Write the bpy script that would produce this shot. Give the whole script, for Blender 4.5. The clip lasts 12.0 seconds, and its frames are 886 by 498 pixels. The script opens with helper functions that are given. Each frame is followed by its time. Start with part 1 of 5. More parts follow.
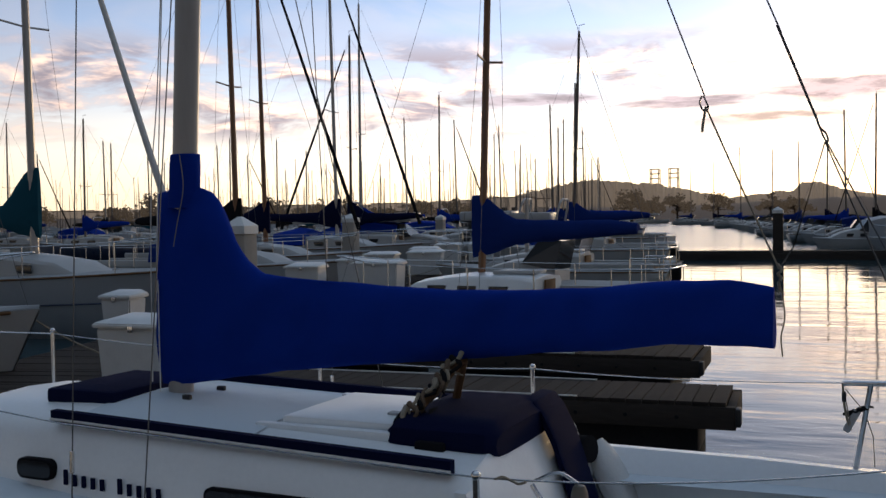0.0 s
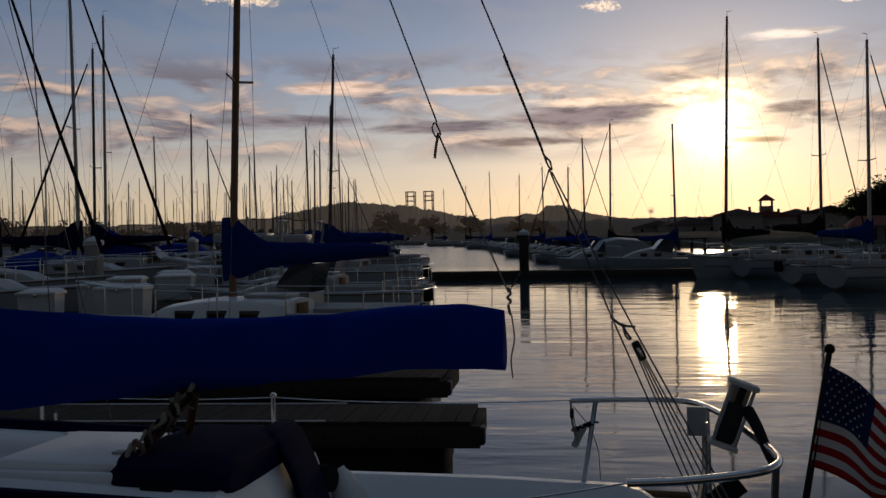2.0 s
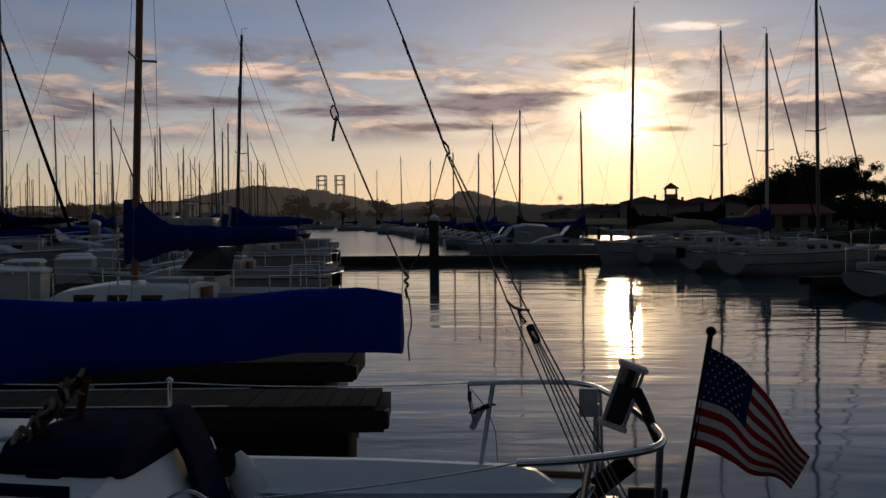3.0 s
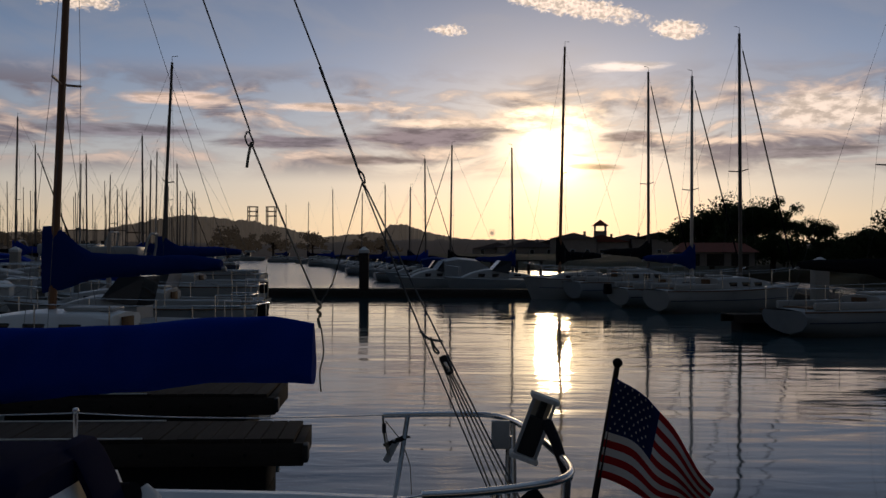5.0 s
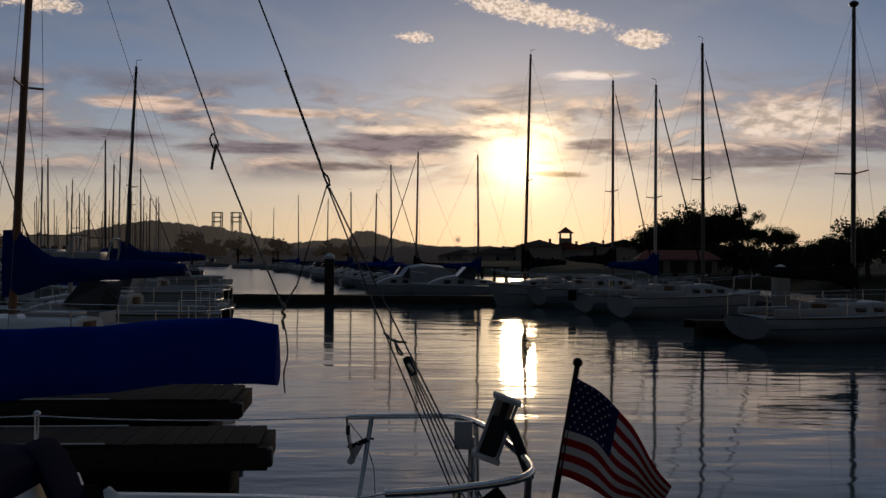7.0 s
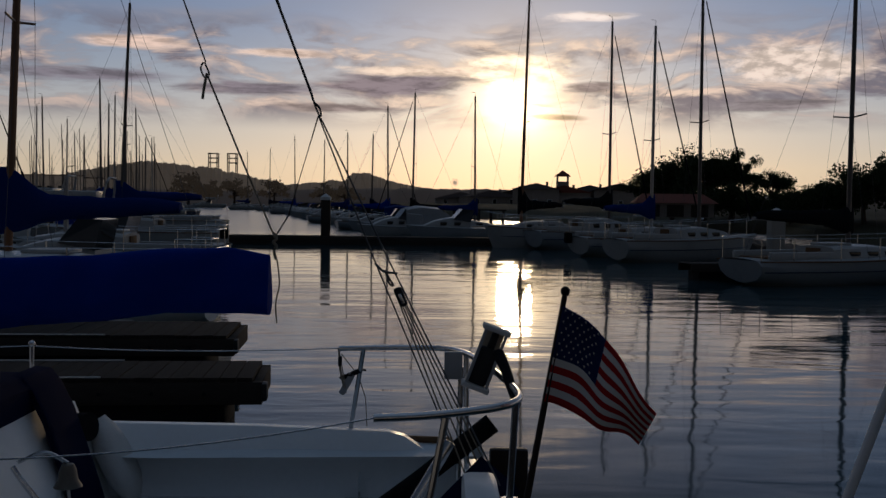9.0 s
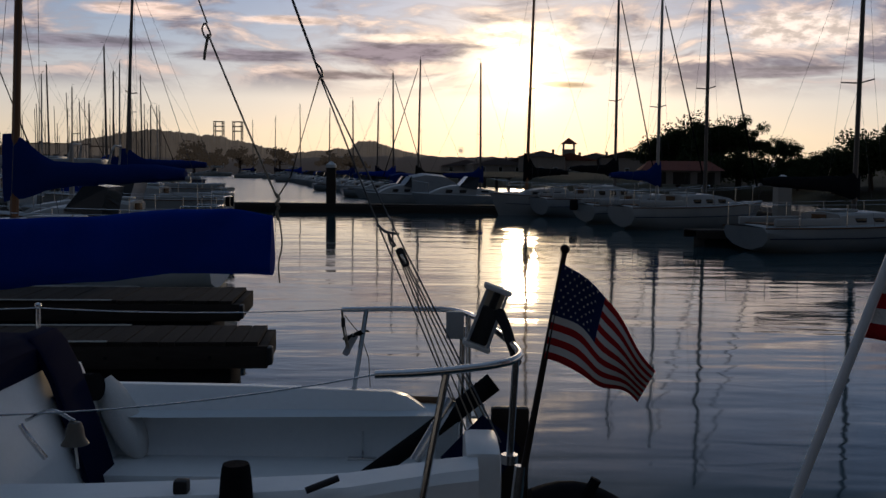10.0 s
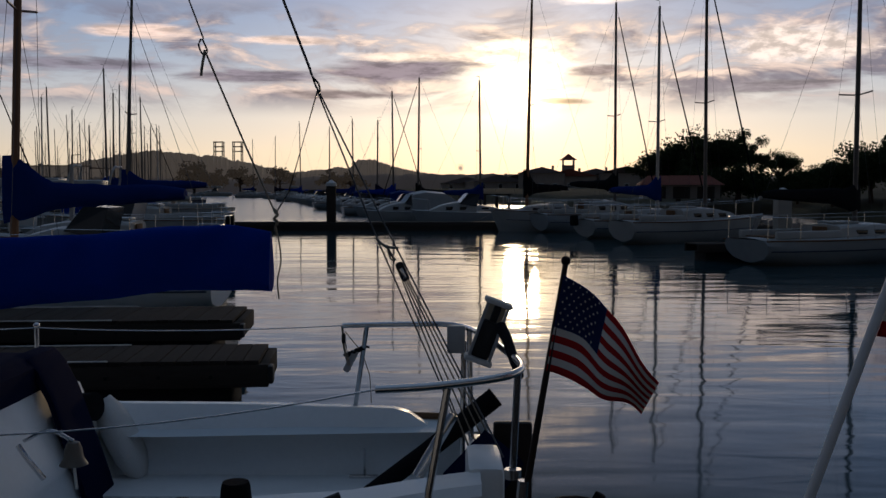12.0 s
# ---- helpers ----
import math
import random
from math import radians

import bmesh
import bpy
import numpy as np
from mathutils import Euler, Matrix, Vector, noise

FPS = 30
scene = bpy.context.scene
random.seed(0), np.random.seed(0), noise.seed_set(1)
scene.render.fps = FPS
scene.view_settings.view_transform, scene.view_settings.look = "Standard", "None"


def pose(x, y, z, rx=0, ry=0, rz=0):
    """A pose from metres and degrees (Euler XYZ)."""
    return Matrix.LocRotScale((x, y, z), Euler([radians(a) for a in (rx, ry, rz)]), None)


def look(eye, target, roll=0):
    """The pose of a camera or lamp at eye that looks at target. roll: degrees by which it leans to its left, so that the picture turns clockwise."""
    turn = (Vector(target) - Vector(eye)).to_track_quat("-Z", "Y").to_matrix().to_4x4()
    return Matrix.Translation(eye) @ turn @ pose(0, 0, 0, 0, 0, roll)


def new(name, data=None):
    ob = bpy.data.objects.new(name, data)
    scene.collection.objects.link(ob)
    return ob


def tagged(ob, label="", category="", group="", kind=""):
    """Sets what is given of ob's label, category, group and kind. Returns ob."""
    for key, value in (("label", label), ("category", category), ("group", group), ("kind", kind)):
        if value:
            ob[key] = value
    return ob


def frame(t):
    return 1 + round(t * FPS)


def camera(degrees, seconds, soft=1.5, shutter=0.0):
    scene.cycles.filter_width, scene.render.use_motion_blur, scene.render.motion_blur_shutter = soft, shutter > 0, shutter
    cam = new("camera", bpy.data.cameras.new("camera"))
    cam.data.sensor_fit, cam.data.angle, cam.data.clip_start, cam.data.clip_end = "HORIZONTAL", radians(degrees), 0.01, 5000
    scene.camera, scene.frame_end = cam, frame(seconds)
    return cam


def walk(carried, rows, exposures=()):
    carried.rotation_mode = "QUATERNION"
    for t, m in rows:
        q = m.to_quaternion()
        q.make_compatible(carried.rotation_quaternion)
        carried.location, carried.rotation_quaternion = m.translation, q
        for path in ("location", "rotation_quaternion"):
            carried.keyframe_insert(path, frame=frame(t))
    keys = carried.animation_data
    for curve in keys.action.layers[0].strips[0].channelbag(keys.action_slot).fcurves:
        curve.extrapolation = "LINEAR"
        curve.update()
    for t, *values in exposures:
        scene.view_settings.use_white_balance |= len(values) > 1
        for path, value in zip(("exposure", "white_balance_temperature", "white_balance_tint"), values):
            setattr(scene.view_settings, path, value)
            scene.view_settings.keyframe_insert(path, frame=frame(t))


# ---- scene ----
cam = camera(48.0, 12.0)
PATH = [
    (0, (0.695, -0.015, 2.118), (-0.145, 1.8, 2.057), -1.1),
    (0.5, (0.709, 0.019, 2.121), (0.009, 1.892, 2.098), -1.0),
    (1, (0.729, 0.051, 2.13), (0.144, 1.963, 2.116), -1.6),
    (1.5, (0.745, 0.084, 2.129), (0.297, 2.033, 2.105), -0.9),
    (2, (0.759, 0.099, 2.13), (0.379, 2.062, 2.103), -1.2),
    (2.5, (0.788, 0.09, 2.131), (0.503, 2.07, 2.107), -0.4),
    (3, (0.815, 0.097, 2.124), (0.611, 2.086, 2.064), -0.7),
    (3.2, (0.833, 0.103, 2.117), (0.658, 2.093, 2.023), 0.1),
    (4.8, (0.885, 0.117, 2.106), (0.809, 2.115, 2.064), 0.1),
    (5, (0.884, 0.124, 2.108), (0.817, 2.123, 2.115), 0.2),
    (5.5, (0.883, 0.11, 2.1), (0.839, 2.11, 2.126), 1.1),
    (6, (0.891, 0.106, 2.098), (0.859, 2.106, 2.121), 0.6),
    (6.5, (0.893, 0.094, 2.094), (0.881, 2.093, 2.117), 0.3),
    (8.5, (0.906, 0.071, 2.063), (0.929, 2.071, 2.018), 0.8),
    (9, (0.917, 0.069, 2.045), (0.926, 2.067, 1.951), 0.8),
    (9.5, (0.925, 0.074, 2.035), (0.921, 2.07, 1.906), 0.6),
    (10, (0.935, 0.046, 2.015), (0.933, 2.04, 1.857), 0.7),
    (10.5, (0.941, 0.055, 2.002), (0.937, 2.046, 1.823), 0.7),
    (11, (0.937, 0.055, 1.999), (0.938, 2.05, 1.867), 0.3),
    (11.5, (0.934, 0.063, 2.002), (0.93, 2.059, 1.873), 0.0),
    (12, (0.939, 0.073, 1.998), (0.935, 2.069, 1.875), 0.0),
]
EXPOSURES = [(0.0, 1.6, 7000, 10), (0.5, 1.0, 6950, 10), (1.0, 0.42, 6900, 10), (1.5, 0.05, 6850, 10), (2.5, -0.1, 6800, 10), (3.2, -0.2, 6800, 10), (4.8, -0.08, 6600, 10),
             (6.5, -0.35, 6700, 10), (8.5, -0.32, 6400, 10), (9.5, -0.05, 6300, 10), (10.5, 0.3, 6250, 10), (12.0, 0.17, 6200, 10)]
walk(cam, [(t, look(eye, aim, lean)) for t, eye, aim, lean in PATH], EXPOSURES)

# ---- world: a low sun behind broken cloud ----
SUN_AZ, SUN_EL = 4.4, 5.6          # degrees right of +y, and up


def node(nt, kind, **props):
    n = nt.nodes.new(kind)
    for k, v in props.items():
        if k == "operation":
            n.operation = v
        elif k == "blend_type":
            n.blend_type = v
        elif k == "data_type":
            n.data_type = v
        elif k == "clamp":
            n.use_clamp = v
    return n


def plug(nt, sock, v):
    if isinstance(v, (int, float)):
        sock.default_value = v
    elif isinstance(v, tuple):
        sock.default_value = v if len(v) == len(sock.default_value) else (*v, 1.0)
    else:
        nt.links.new(v, sock)


def calc(nt, op, a, b=0.0, c=0.0, clamp=False):
    n = node(nt, "ShaderNodeMath", operation=op, clamp=clamp)
    for i, v in enumerate((a, b, c)):
        plug(nt, n.inputs[i], v)
    return n.outputs[0]


def blend(nt, fac, a, b, kind="MIX"):
    n = node(nt, "ShaderNodeMix", data_type="RGBA", blend_type=kind)
    plug(nt, n.inputs[0], fac), plug(nt, n.inputs[6], a), plug(nt, n.inputs[7], b)
    return n.outputs[2]


def step(nt, v, lo, hi):
    n = node(nt, "ShaderNodeMapRange")
    n.interpolation_type = "SMOOTHSTEP"
    plug(nt, n.inputs[0], v)
    n.inputs[1].default_value, n.inputs[2].default_value = lo, hi
    return n.outputs[0]


def ramp(nt, v, stops):
    n = node(nt, "ShaderNodeValToRGB")
    e = n.color_ramp.elements
    while len(e) < len(stops):
        e.new(0.5)
    for el, (p, col) in zip(e, stops):
        el.position, el.color = p, (*col, 1)
    plug(nt, n.inputs[0], v)
    return n.outputs[0]


def vec(nt, x, y, z=0.0):
    n = node(nt, "ShaderNodeCombineXYZ")
    for i, v in enumerate((x, y, z)):
        plug(nt, n.inputs[i], v)
    return n.outputs[0]


def fuzz(nt, v, scale, detail=5.0, rough=0.55, warp=0.0):
    n = node(nt, "ShaderNodeTexNoise")
    plug(nt, n.inputs["Vector"], v)
    n.inputs["Scale"].default_value, n.inputs["Detail"].default_value = scale, detail
    n.inputs["Roughness"].default_value, n.inputs["Distortion"].default_value = rough, warp
    return n.outputs[0]


world = bpy.data.worlds.new("dusk_sky")
scene.world = world
world.use_nodes = True
nt = world.node_tree
nt.nodes.clear()
way = node(nt, "ShaderNodeTexCoord").outputs["Generated"]
sep = node(nt, "ShaderNodeSeparateXYZ")
plug(nt, sep.inputs[0], way)
az = calc(nt, "MULTIPLY", calc(nt, "ARCTAN2", sep.outputs[0], sep.outputs[1]), 57.29578)
el = calc(nt, "MULTIPLY", calc(nt, "ARCSINE", sep.outputs[2]), 57.29578)
up = calc(nt, "MAXIMUM", el, 0.0)
daz = calc(nt, "SUBTRACT", az, SUN_AZ)
dele = calc(nt, "SUBTRACT", el, SUN_EL)
off = calc(nt, "SQRT", calc(nt, "ADD", calc(nt, "MULTIPLY", daz, daz), calc(nt, "MULTIPLY", calc(nt, "MULTIPLY", dele, dele), 1.6)))
clear = ramp(nt, calc(nt, "SQRT", calc(nt, "DIVIDE", up, 90.0)), [
    (0.0, (0.62, 0.49, 0.33)), (0.15, (0.66, 0.55, 0.42)), (0.22, (0.54, 0.51, 0.48)), (0.28, (0.32, 0.37, 0.45)),
    (0.34, (0.19, 0.265, 0.41)), (0.41, (0.098, 0.158, 0.28)), (0.45, (0.046, 0.082, 0.142)), (0.55, (0.046, 0.08, 0.132)), (0.75, (0.08, 0.125, 0.195)), (1.0, (0.085, 0.132, 0.205))])
side = calc(nt, "ADD", 0.24, calc(nt, "MULTIPLY", 0.76, calc(nt, "EXPONENT", calc(nt, "MULTIPLY", -0.00028, calc(nt, "MULTIPLY", daz, daz)))))
# the fall-off towards the back fades out overhead
side = calc(nt, "MAXIMUM", side, calc(nt, "MULTIPLY", 0.9, step(nt, el, 28.0, 60.0)))
air = node(nt, "ShaderNodeTexSky")
air.sky_type, air.sun_disc = "NISHITA", False
air.sun_elevation, air.sun_rotation = radians(SUN_EL), radians(SUN_AZ)
sky = blend(nt, 1.0, clear, blend(nt, 1.0, air.outputs[0], (0.006, 0.006, 0.007), "MULTIPLY"), "ADD")
veil = fuzz(nt, vec(nt, calc(nt, "MULTIPLY", az, 0.09), calc(nt, "MULTIPLY", el, 0.2), 6.0), 1.6, 5.0, 0.55, 0.6)
sky = blend(nt, calc(nt, "MULTIPLY", step(nt, veil, 0.42, 0.68), calc(nt, "MULTIPLY", 0.38, step(nt, el, 7.0, 10.0))), sky, (0.30, 0.31, 0.37))
halo = calc(nt, "EXPONENT", calc(nt, "MULTIPLY", off, -0.20))
core = calc(nt, "EXPONENT", calc(nt, "MULTIPLY", calc(nt, "MULTIPLY", off, off), -0.30))
sky = blend(nt, 1.0, sky, blend(nt, halo, (0, 0, 0), (0.82, 0.57, 0.28)), "ADD")

# bands of low cloud, dark below and lit along their upper edges
def band(lift):
    wob = calc(nt, "MULTIPLY", fuzz(nt, vec(nt, calc(nt, "MULTIPLY", az, 0.09), calc(nt, "MULTIPLY", el, 0.3), 1.3), 1.0, 3.0), 0.8)
    v = vec(nt, calc(nt, "MULTIPLY", az, 0.080), calc(nt, "ADD", calc(nt, "MULTIPLY", calc(nt, "ADD", el, lift), 0.30), wob), 3.7)
    return fuzz(nt, v, 2.2, 8.0, 0.58, 0.3)


zone = calc(nt, "MULTIPLY", step(nt, el, 3.8, 5.5), calc(nt, "SUBTRACT", 1.0, step(nt, el, 8.6, 11.0)))
thick = calc(nt, "MULTIPLY", zone, step(nt, band(0.0), 0.40, 0.60))
above = step(nt, band(0.5), 0.45, 0.60)
rim = calc(nt, "MULTIPLY", thick, calc(nt, "SUBTRACT", 1.0, above))
near = calc(nt, "EXPONENT", calc(nt, "MULTIPLY", off, -0.13))
shade = blend(nt, near, (0.19, 0.165, 0.20), (0.33, 0.24, 0.19))
bright = blend(nt, near, (0.74, 0.55, 0.46), (1.4, 1.02, 0.68))
cloud = blend(nt, rim, shade, bright)
sky = blend(nt, calc(nt, "MULTIPLY", thick, 0.92), sky, cloud)

# torn bright clouds higher up: middle azimuth, elevation, half sizes, slope, grain
def torn(sky, a, e, ra, re, slope, grain, lo, hi, col, streak=1.0):
    da = calc(nt, "DIVIDE", calc(nt, "SUBTRACT", az, a), ra)
    de = calc(nt, "DIVIDE", calc(nt, "SUBTRACT", calc(nt, "SUBTRACT", el, e), calc(nt, "MULTIPLY", calc(nt, "SUBTRACT", az, a), slope)), re)
    r = calc(nt, "ADD", calc(nt, "MULTIPLY", da, da), calc(nt, "MULTIPLY", de, de))
    soft = calc(nt, "EXPONENT", calc(nt, "MULTIPLY", r, -1.0))
    g = fuzz(nt, vec(nt, calc(nt, "MULTIPLY", az, streak), calc(nt, "MULTIPLY", el, 1.5), a), grain, 7.0, 0.66, 0.7)
    m = step(nt, calc(nt, "ADD", calc(nt, "MULTIPLY", soft, 0.6), calc(nt, "MULTIPLY", g, 0.6)), lo, hi)
    g2 = step(nt, fuzz(nt, vec(nt, calc(nt, "MULTIPLY", az, streak), calc(nt, "MULTIPLY", el, 1.4), a + 4.0), grain * 1.8, 5.0, 0.6), 0.36, 0.62)
    return blend(nt, m, sky, blend(nt, g2, tuple(c * 0.62 for c in col), tuple(c * 1.12 for c in col)))


CREAM = (1.0, 0.80, 0.66)
sky = torn(sky, 5.2, 13.9, 5.8, 0.85, -0.20, 2.0, 0.62, 0.76, CREAM)
sky = torn(sky, 11.3, 12.35, 2.0, 0.75, -0.1, 2.2, 0.62, 0.76, CREAM)
sky = torn(sky, 8.6, 10.45, 3.8, 0.42, 0.0, 0.9, 0.58, 0.90, (0.98, 0.82, 0.72), 0.25)
sky = torn(sky, -1.6, 12.6, 2.2, 0.6, 0.0, 2.4, 0.74, 0.88, CREAM)
sky = torn(sky, -22.0, 13.3, 4.5, 0.9, 0.0, 2.2, 0.75, 0.88, CREAM)
sky = torn(sky, 19.5, 7.6, 5.5, 1.5, -0.05, 0.8, 0.54, 0.80, (0.92, 0.74, 0.62), 0.6)
sky = torn(sky, -17.0, 8.5, 4.0, 0.55, 0.0, 0.9, 0.56, 0.82, (0.86, 0.63, 0.52), 0.25)
sky = torn(sky, -9.0, 8.2, 4.0, 0.35, 0.0, 0.9, 0.56, 0.82, (0.86, 0.64, 0.52), 0.25)
sky = torn(sky, 4.2, 7.4, 3.4, 1.3, 0.0, 0.9, 0.46, 0.80, (1.6, 1.25, 0.88), 0.5)
sky = torn(sky, -3.0, 6.6, 5.4, 0.85, 0.02, 1.0, 0.50, 0.80, (0.30, 0.235, 0.245), 0.32)
sky = torn(sky, -6.0, 5.3, 5.0, 0.35, 0.0, 1.0, 0.54, 0.82, (0.40, 0.31, 0.28), 0.28)
sky = torn(sky, -11.0, 6.2, 6.0, 0.6, 0.0, 1.0, 0.60, 0.84, (0.27, 0.225, 0.25), 0.22)
sky = torn(sky, 6.6, 4.9, 2.4, 0.26, -0.03, 1.0, 0.58, 0.84, (0.55, 0.38, 0.24), 0.25)
sky = torn(sky, -20.0, 6.6, 7.0, 0.6, 0.0, 0.9, 0.60, 0.84, (0.26, 0.23, 0.265), 0.22)
sky = torn(sky, 8.6, 6.6, 2.6, 0.5, 0.02, 1.0, 0.58, 0.82, (0.42, 0.32, 0.28), 0.3)
sky = torn(sky, 18.5, 5.5, 5.0, 0.5, 0.0, 0.9, 0.58, 0.82, (0.32, 0.265, 0.265), 0.22)
sky = torn(sky, 0.9, 1.15, 0.32, 0.42, 0.0, 2.6, 0.66, 0.95, (0.40, 0.30, 0.22))
sky = torn(sky, -1.5, 7.4, 5.5, 0.40, 0.0, 1.0, 0.56, 0.84, (1.0, 0.76, 0.58), 0.3)
core = calc(nt, "MULTIPLY", core, calc(nt, "SUBTRACT", 1.0, calc(nt, "MULTIPLY", calc(nt, "SUBTRACT", thick, rim), 0.75)))
sky = blend(nt, 1.0, sky, blend(nt, core, (0, 0, 0), (2.3, 1.62, 0.82)), "ADD")
# the sky dims away from the sunset
dim = calc(nt, "MULTIPLY", side, calc(nt, "SUBTRACT", 1.0, calc(nt, "MULTIPLY", 0.15, step(nt, el, 12.0, 45.0))))
back = node(nt, "ShaderNodeBackground")
plug(nt, back.inputs[0], sky)
plug(nt, back.inputs[1], calc(nt, "MULTIPLY", dim, 1.1))
plug(nt, node(nt, "ShaderNodeOutputWorld").inputs[0], back.outputs[0])

lamp = bpy.data.lights.new("sun", "SUN")
lamp.energy, lamp.angle, lamp.color = 0.14, radians(2.0), (1.0, 0.74, 0.45)
sun = new("sun", lamp)
sa, se = radians(SUN_AZ), radians(SUN_EL)
toward = Vector((math.sin(sa) * math.cos(se), math.cos(sa) * math.cos(se), math.sin(se)))
sun.matrix_basis = look(toward * 50, (0, 0, 0))


# ---- materials ----
def surface(name, col, rough=0.5, metal=0.0, var=0.18, scale=3.0, bump=0.15, fine=40.0, stain=0.25, stretch=(1, 1, 1), per=0.0, spec=0.5):
    m = bpy.data.materials.new(name)
    m.use_nodes = True
    t = m.node_tree
    b = t.nodes["Principled BSDF"]
    co = node(t, "ShaderNodeTexCoord").outputs["Object"]
    mp = node(t, "ShaderNodeMapping")
    plug(t, mp.inputs[0], co)
    mp.inputs["Scale"].default_value = stretch
    big = fuzz(t, mp.outputs[0], scale, 4.0, 0.6)
    small = fuzz(t, mp.outputs[0], fine, 3.0, 0.6)
    lo, hi = tuple(c * (1 - var) for c in col), tuple(min(1, c * (1 + var)) for c in col)
    c = blend(t, small, lo, hi)
    worn = step(t, big, 0.5, 0.75)
    c = blend(t, calc(t, "MULTIPLY", worn, stain), c, tuple(x * 0.45 for x in col))
    if per:
        info = node(t, "ShaderNodeObjectInfo")
        c = blend(t, calc(t, "MULTIPLY", info.outputs["Random"], per), c, tuple(x * 0.4 for x in col))
    plug(t, b.inputs["Base Color"], c)
    plug(t, b.inputs["Roughness"], calc(t, "ADD", rough - 0.08, calc(t, "MULTIPLY", big, 0.16)))
    b.inputs["Metallic"].default_value = metal
    b.inputs["Specular IOR Level"].default_value = spec
    if bump:
        bp = node(t, "ShaderNodeBump")
        bp.inputs["Strength"].default_value, bp.inputs["Distance"].default_value = bump, 0.01
        plug(t, bp.inputs["Height"], small)
        plug(t, b.inputs["Normal"], bp.outputs[0])
    return m


GEL = surface("white_gelcoat", (0.80, 0.81, 0.80), 0.32, var=0.05, scale=2.0, bump=0.03, stain=0.12)
# grey, lowered further to carry the shade on moored hulls
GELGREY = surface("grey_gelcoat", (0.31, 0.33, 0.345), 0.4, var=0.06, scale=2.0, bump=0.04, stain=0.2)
NONSKID = surface("grey_deck_paint", (0.62, 0.67, 0.69), 0.65, var=0.08, scale=3.0, bump=0.3, fine=160, stain=0.15)
# white gelcoat and deck of moored boats, darkened to stand in for shade
DIMGEL = surface("shade_dimmed_gelcoat", (0.37, 0.37, 0.36), 0.45, var=0.06, scale=1.5, bump=0.04, stain=0.28)
DIMDECK = surface("shade_dimmed_deck_paint", (0.29, 0.30, 0.30), 0.7, var=0.1, scale=2.5, bump=0.2, fine=120, stain=0.25)
CREAMHULL = surface("cream_gelcoat", (0.44, 0.41, 0.35), 0.35, var=0.05, stain=0.2, bump=0.03)
NAVYHULL = surface("navy_gelcoat", (0.02, 0.03, 0.07), 0.3, var=0.1, stain=0.1, bump=0.03)
BLUE = surface("blue_canvas", (0.002, 0.030, 0.265), 0.9, var=0.12, scale=2.5, bump=0.5, fine=260, stain=0.25, spec=0.04)
NAVY = surface("navy_canvas", (0.005, 0.008, 0.034), 0.85, var=0.15, bump=0.5, fine=220, stain=0.2, spec=0.04)
DARKBLUE = surface("dark_blue_canvas", (0.007, 0.026, 0.15), 0.85, var=0.15, bump=0.4, fine=150, spec=0.04)
TEAL = surface("teal_canvas", (0.01, 0.07, 0.10), 0.85, var=0.15, bump=0.4, fine=150, spec=0.04)
BLACK = surface("black_canvas", (0.012, 0.012, 0.014), 0.8, var=0.2, bump=0.4, fine=150, spec=0.04)
TAN = surface("tan_canvas", (0.14, 0.10, 0.07), 0.85, var=0.15, bump=0.4, fine=150, spec=0.04)
# cream tone of the bright sky, for the sheet behind the rescue light
SKYSHEET = surface("sky_toned_sheet", (0.50, 0.44, 0.33), 0.5, var=0.1, bump=0.05, stain=0.2)
WHITECLOTH = surface("white_sailcloth", (0.62, 0.61, 0.58), 0.8, var=0.08, bump=0.3, fine=80, spec=0.1)
ALLOY = surface("anodised_mast", (0.36, 0.34, 0.32), 0.42, 0.35, var=0.08, scale=1.5, bump=0.03, stretch=(1, 1, 0.15))
DARKALLOY = surface("dark_mast", (0.10, 0.085, 0.075), 0.5, 0.2, var=0.12, scale=1.5, bump=0.03, stretch=(1, 1, 0.15))
WOODSPAR = surface("varnished_spar", (0.20, 0.085, 0.035), 0.4, var=0.2, scale=2, bump=0.05, stretch=(1, 1, 0.1))
STEEL = surface("stainless_steel", (0.62, 0.62, 0.62), 0.22, 1.0, var=0.05, bump=0.0, stain=0.1)
WIRE = surface("rigging_wire", (0.10, 0.10, 0.10), 0.4, 0.6, var=0.1, bump=0.0)
ROPE = surface("weathered_rope", (0.30, 0.26, 0.20), 0.9, var=0.25, scale=20, bump=0.6, fine=300, spec=0.1)
LINE = surface("white_line", (0.66, 0.64, 0.60), 0.8, var=0.1, scale=20, bump=0.3, fine=300, spec=0.1)
GLASSDARK = surface("smoked_window", (0.015, 0.016, 0.018), 0.12, var=0.1, bump=0.0, stain=0.1)
RUBBER = surface("black_rubber", (0.012, 0.012, 0.013), 0.6, var=0.2, bump=0.1)
PLASTIC = surface("grey_plastic", (0.36, 0.37, 0.38), 0.5, var=0.06, bump=0.05)
DARKWOOD = surface("dark_varnished_wood", (0.022, 0.015, 0.012), 0.5, var=0.25, scale=6, bump=0.1, fine=60, stretch=(1, 1, 0.15), spec=0.25)
TEAK = surface("weathered_teak", (0.15, 0.085, 0.045), 0.7, var=0.25, scale=5, bump=0.3, fine=50, stretch=(0.2, 1, 1), spec=0.1)
PLANK = surface("weathered_plank", (0.042, 0.034, 0.029), 0.85, var=0.3, scale=3, bump=0.5, fine=35, stain=0.45, stretch=(1, 0.15, 1), per=0.45, spec=0.1)
BEAM = surface("dock_beam", (0.046, 0.038, 0.033), 0.85, var=0.3, scale=2, bump=0.5, fine=30, stain=0.5, stretch=(0.15, 1, 1), spec=0.1)
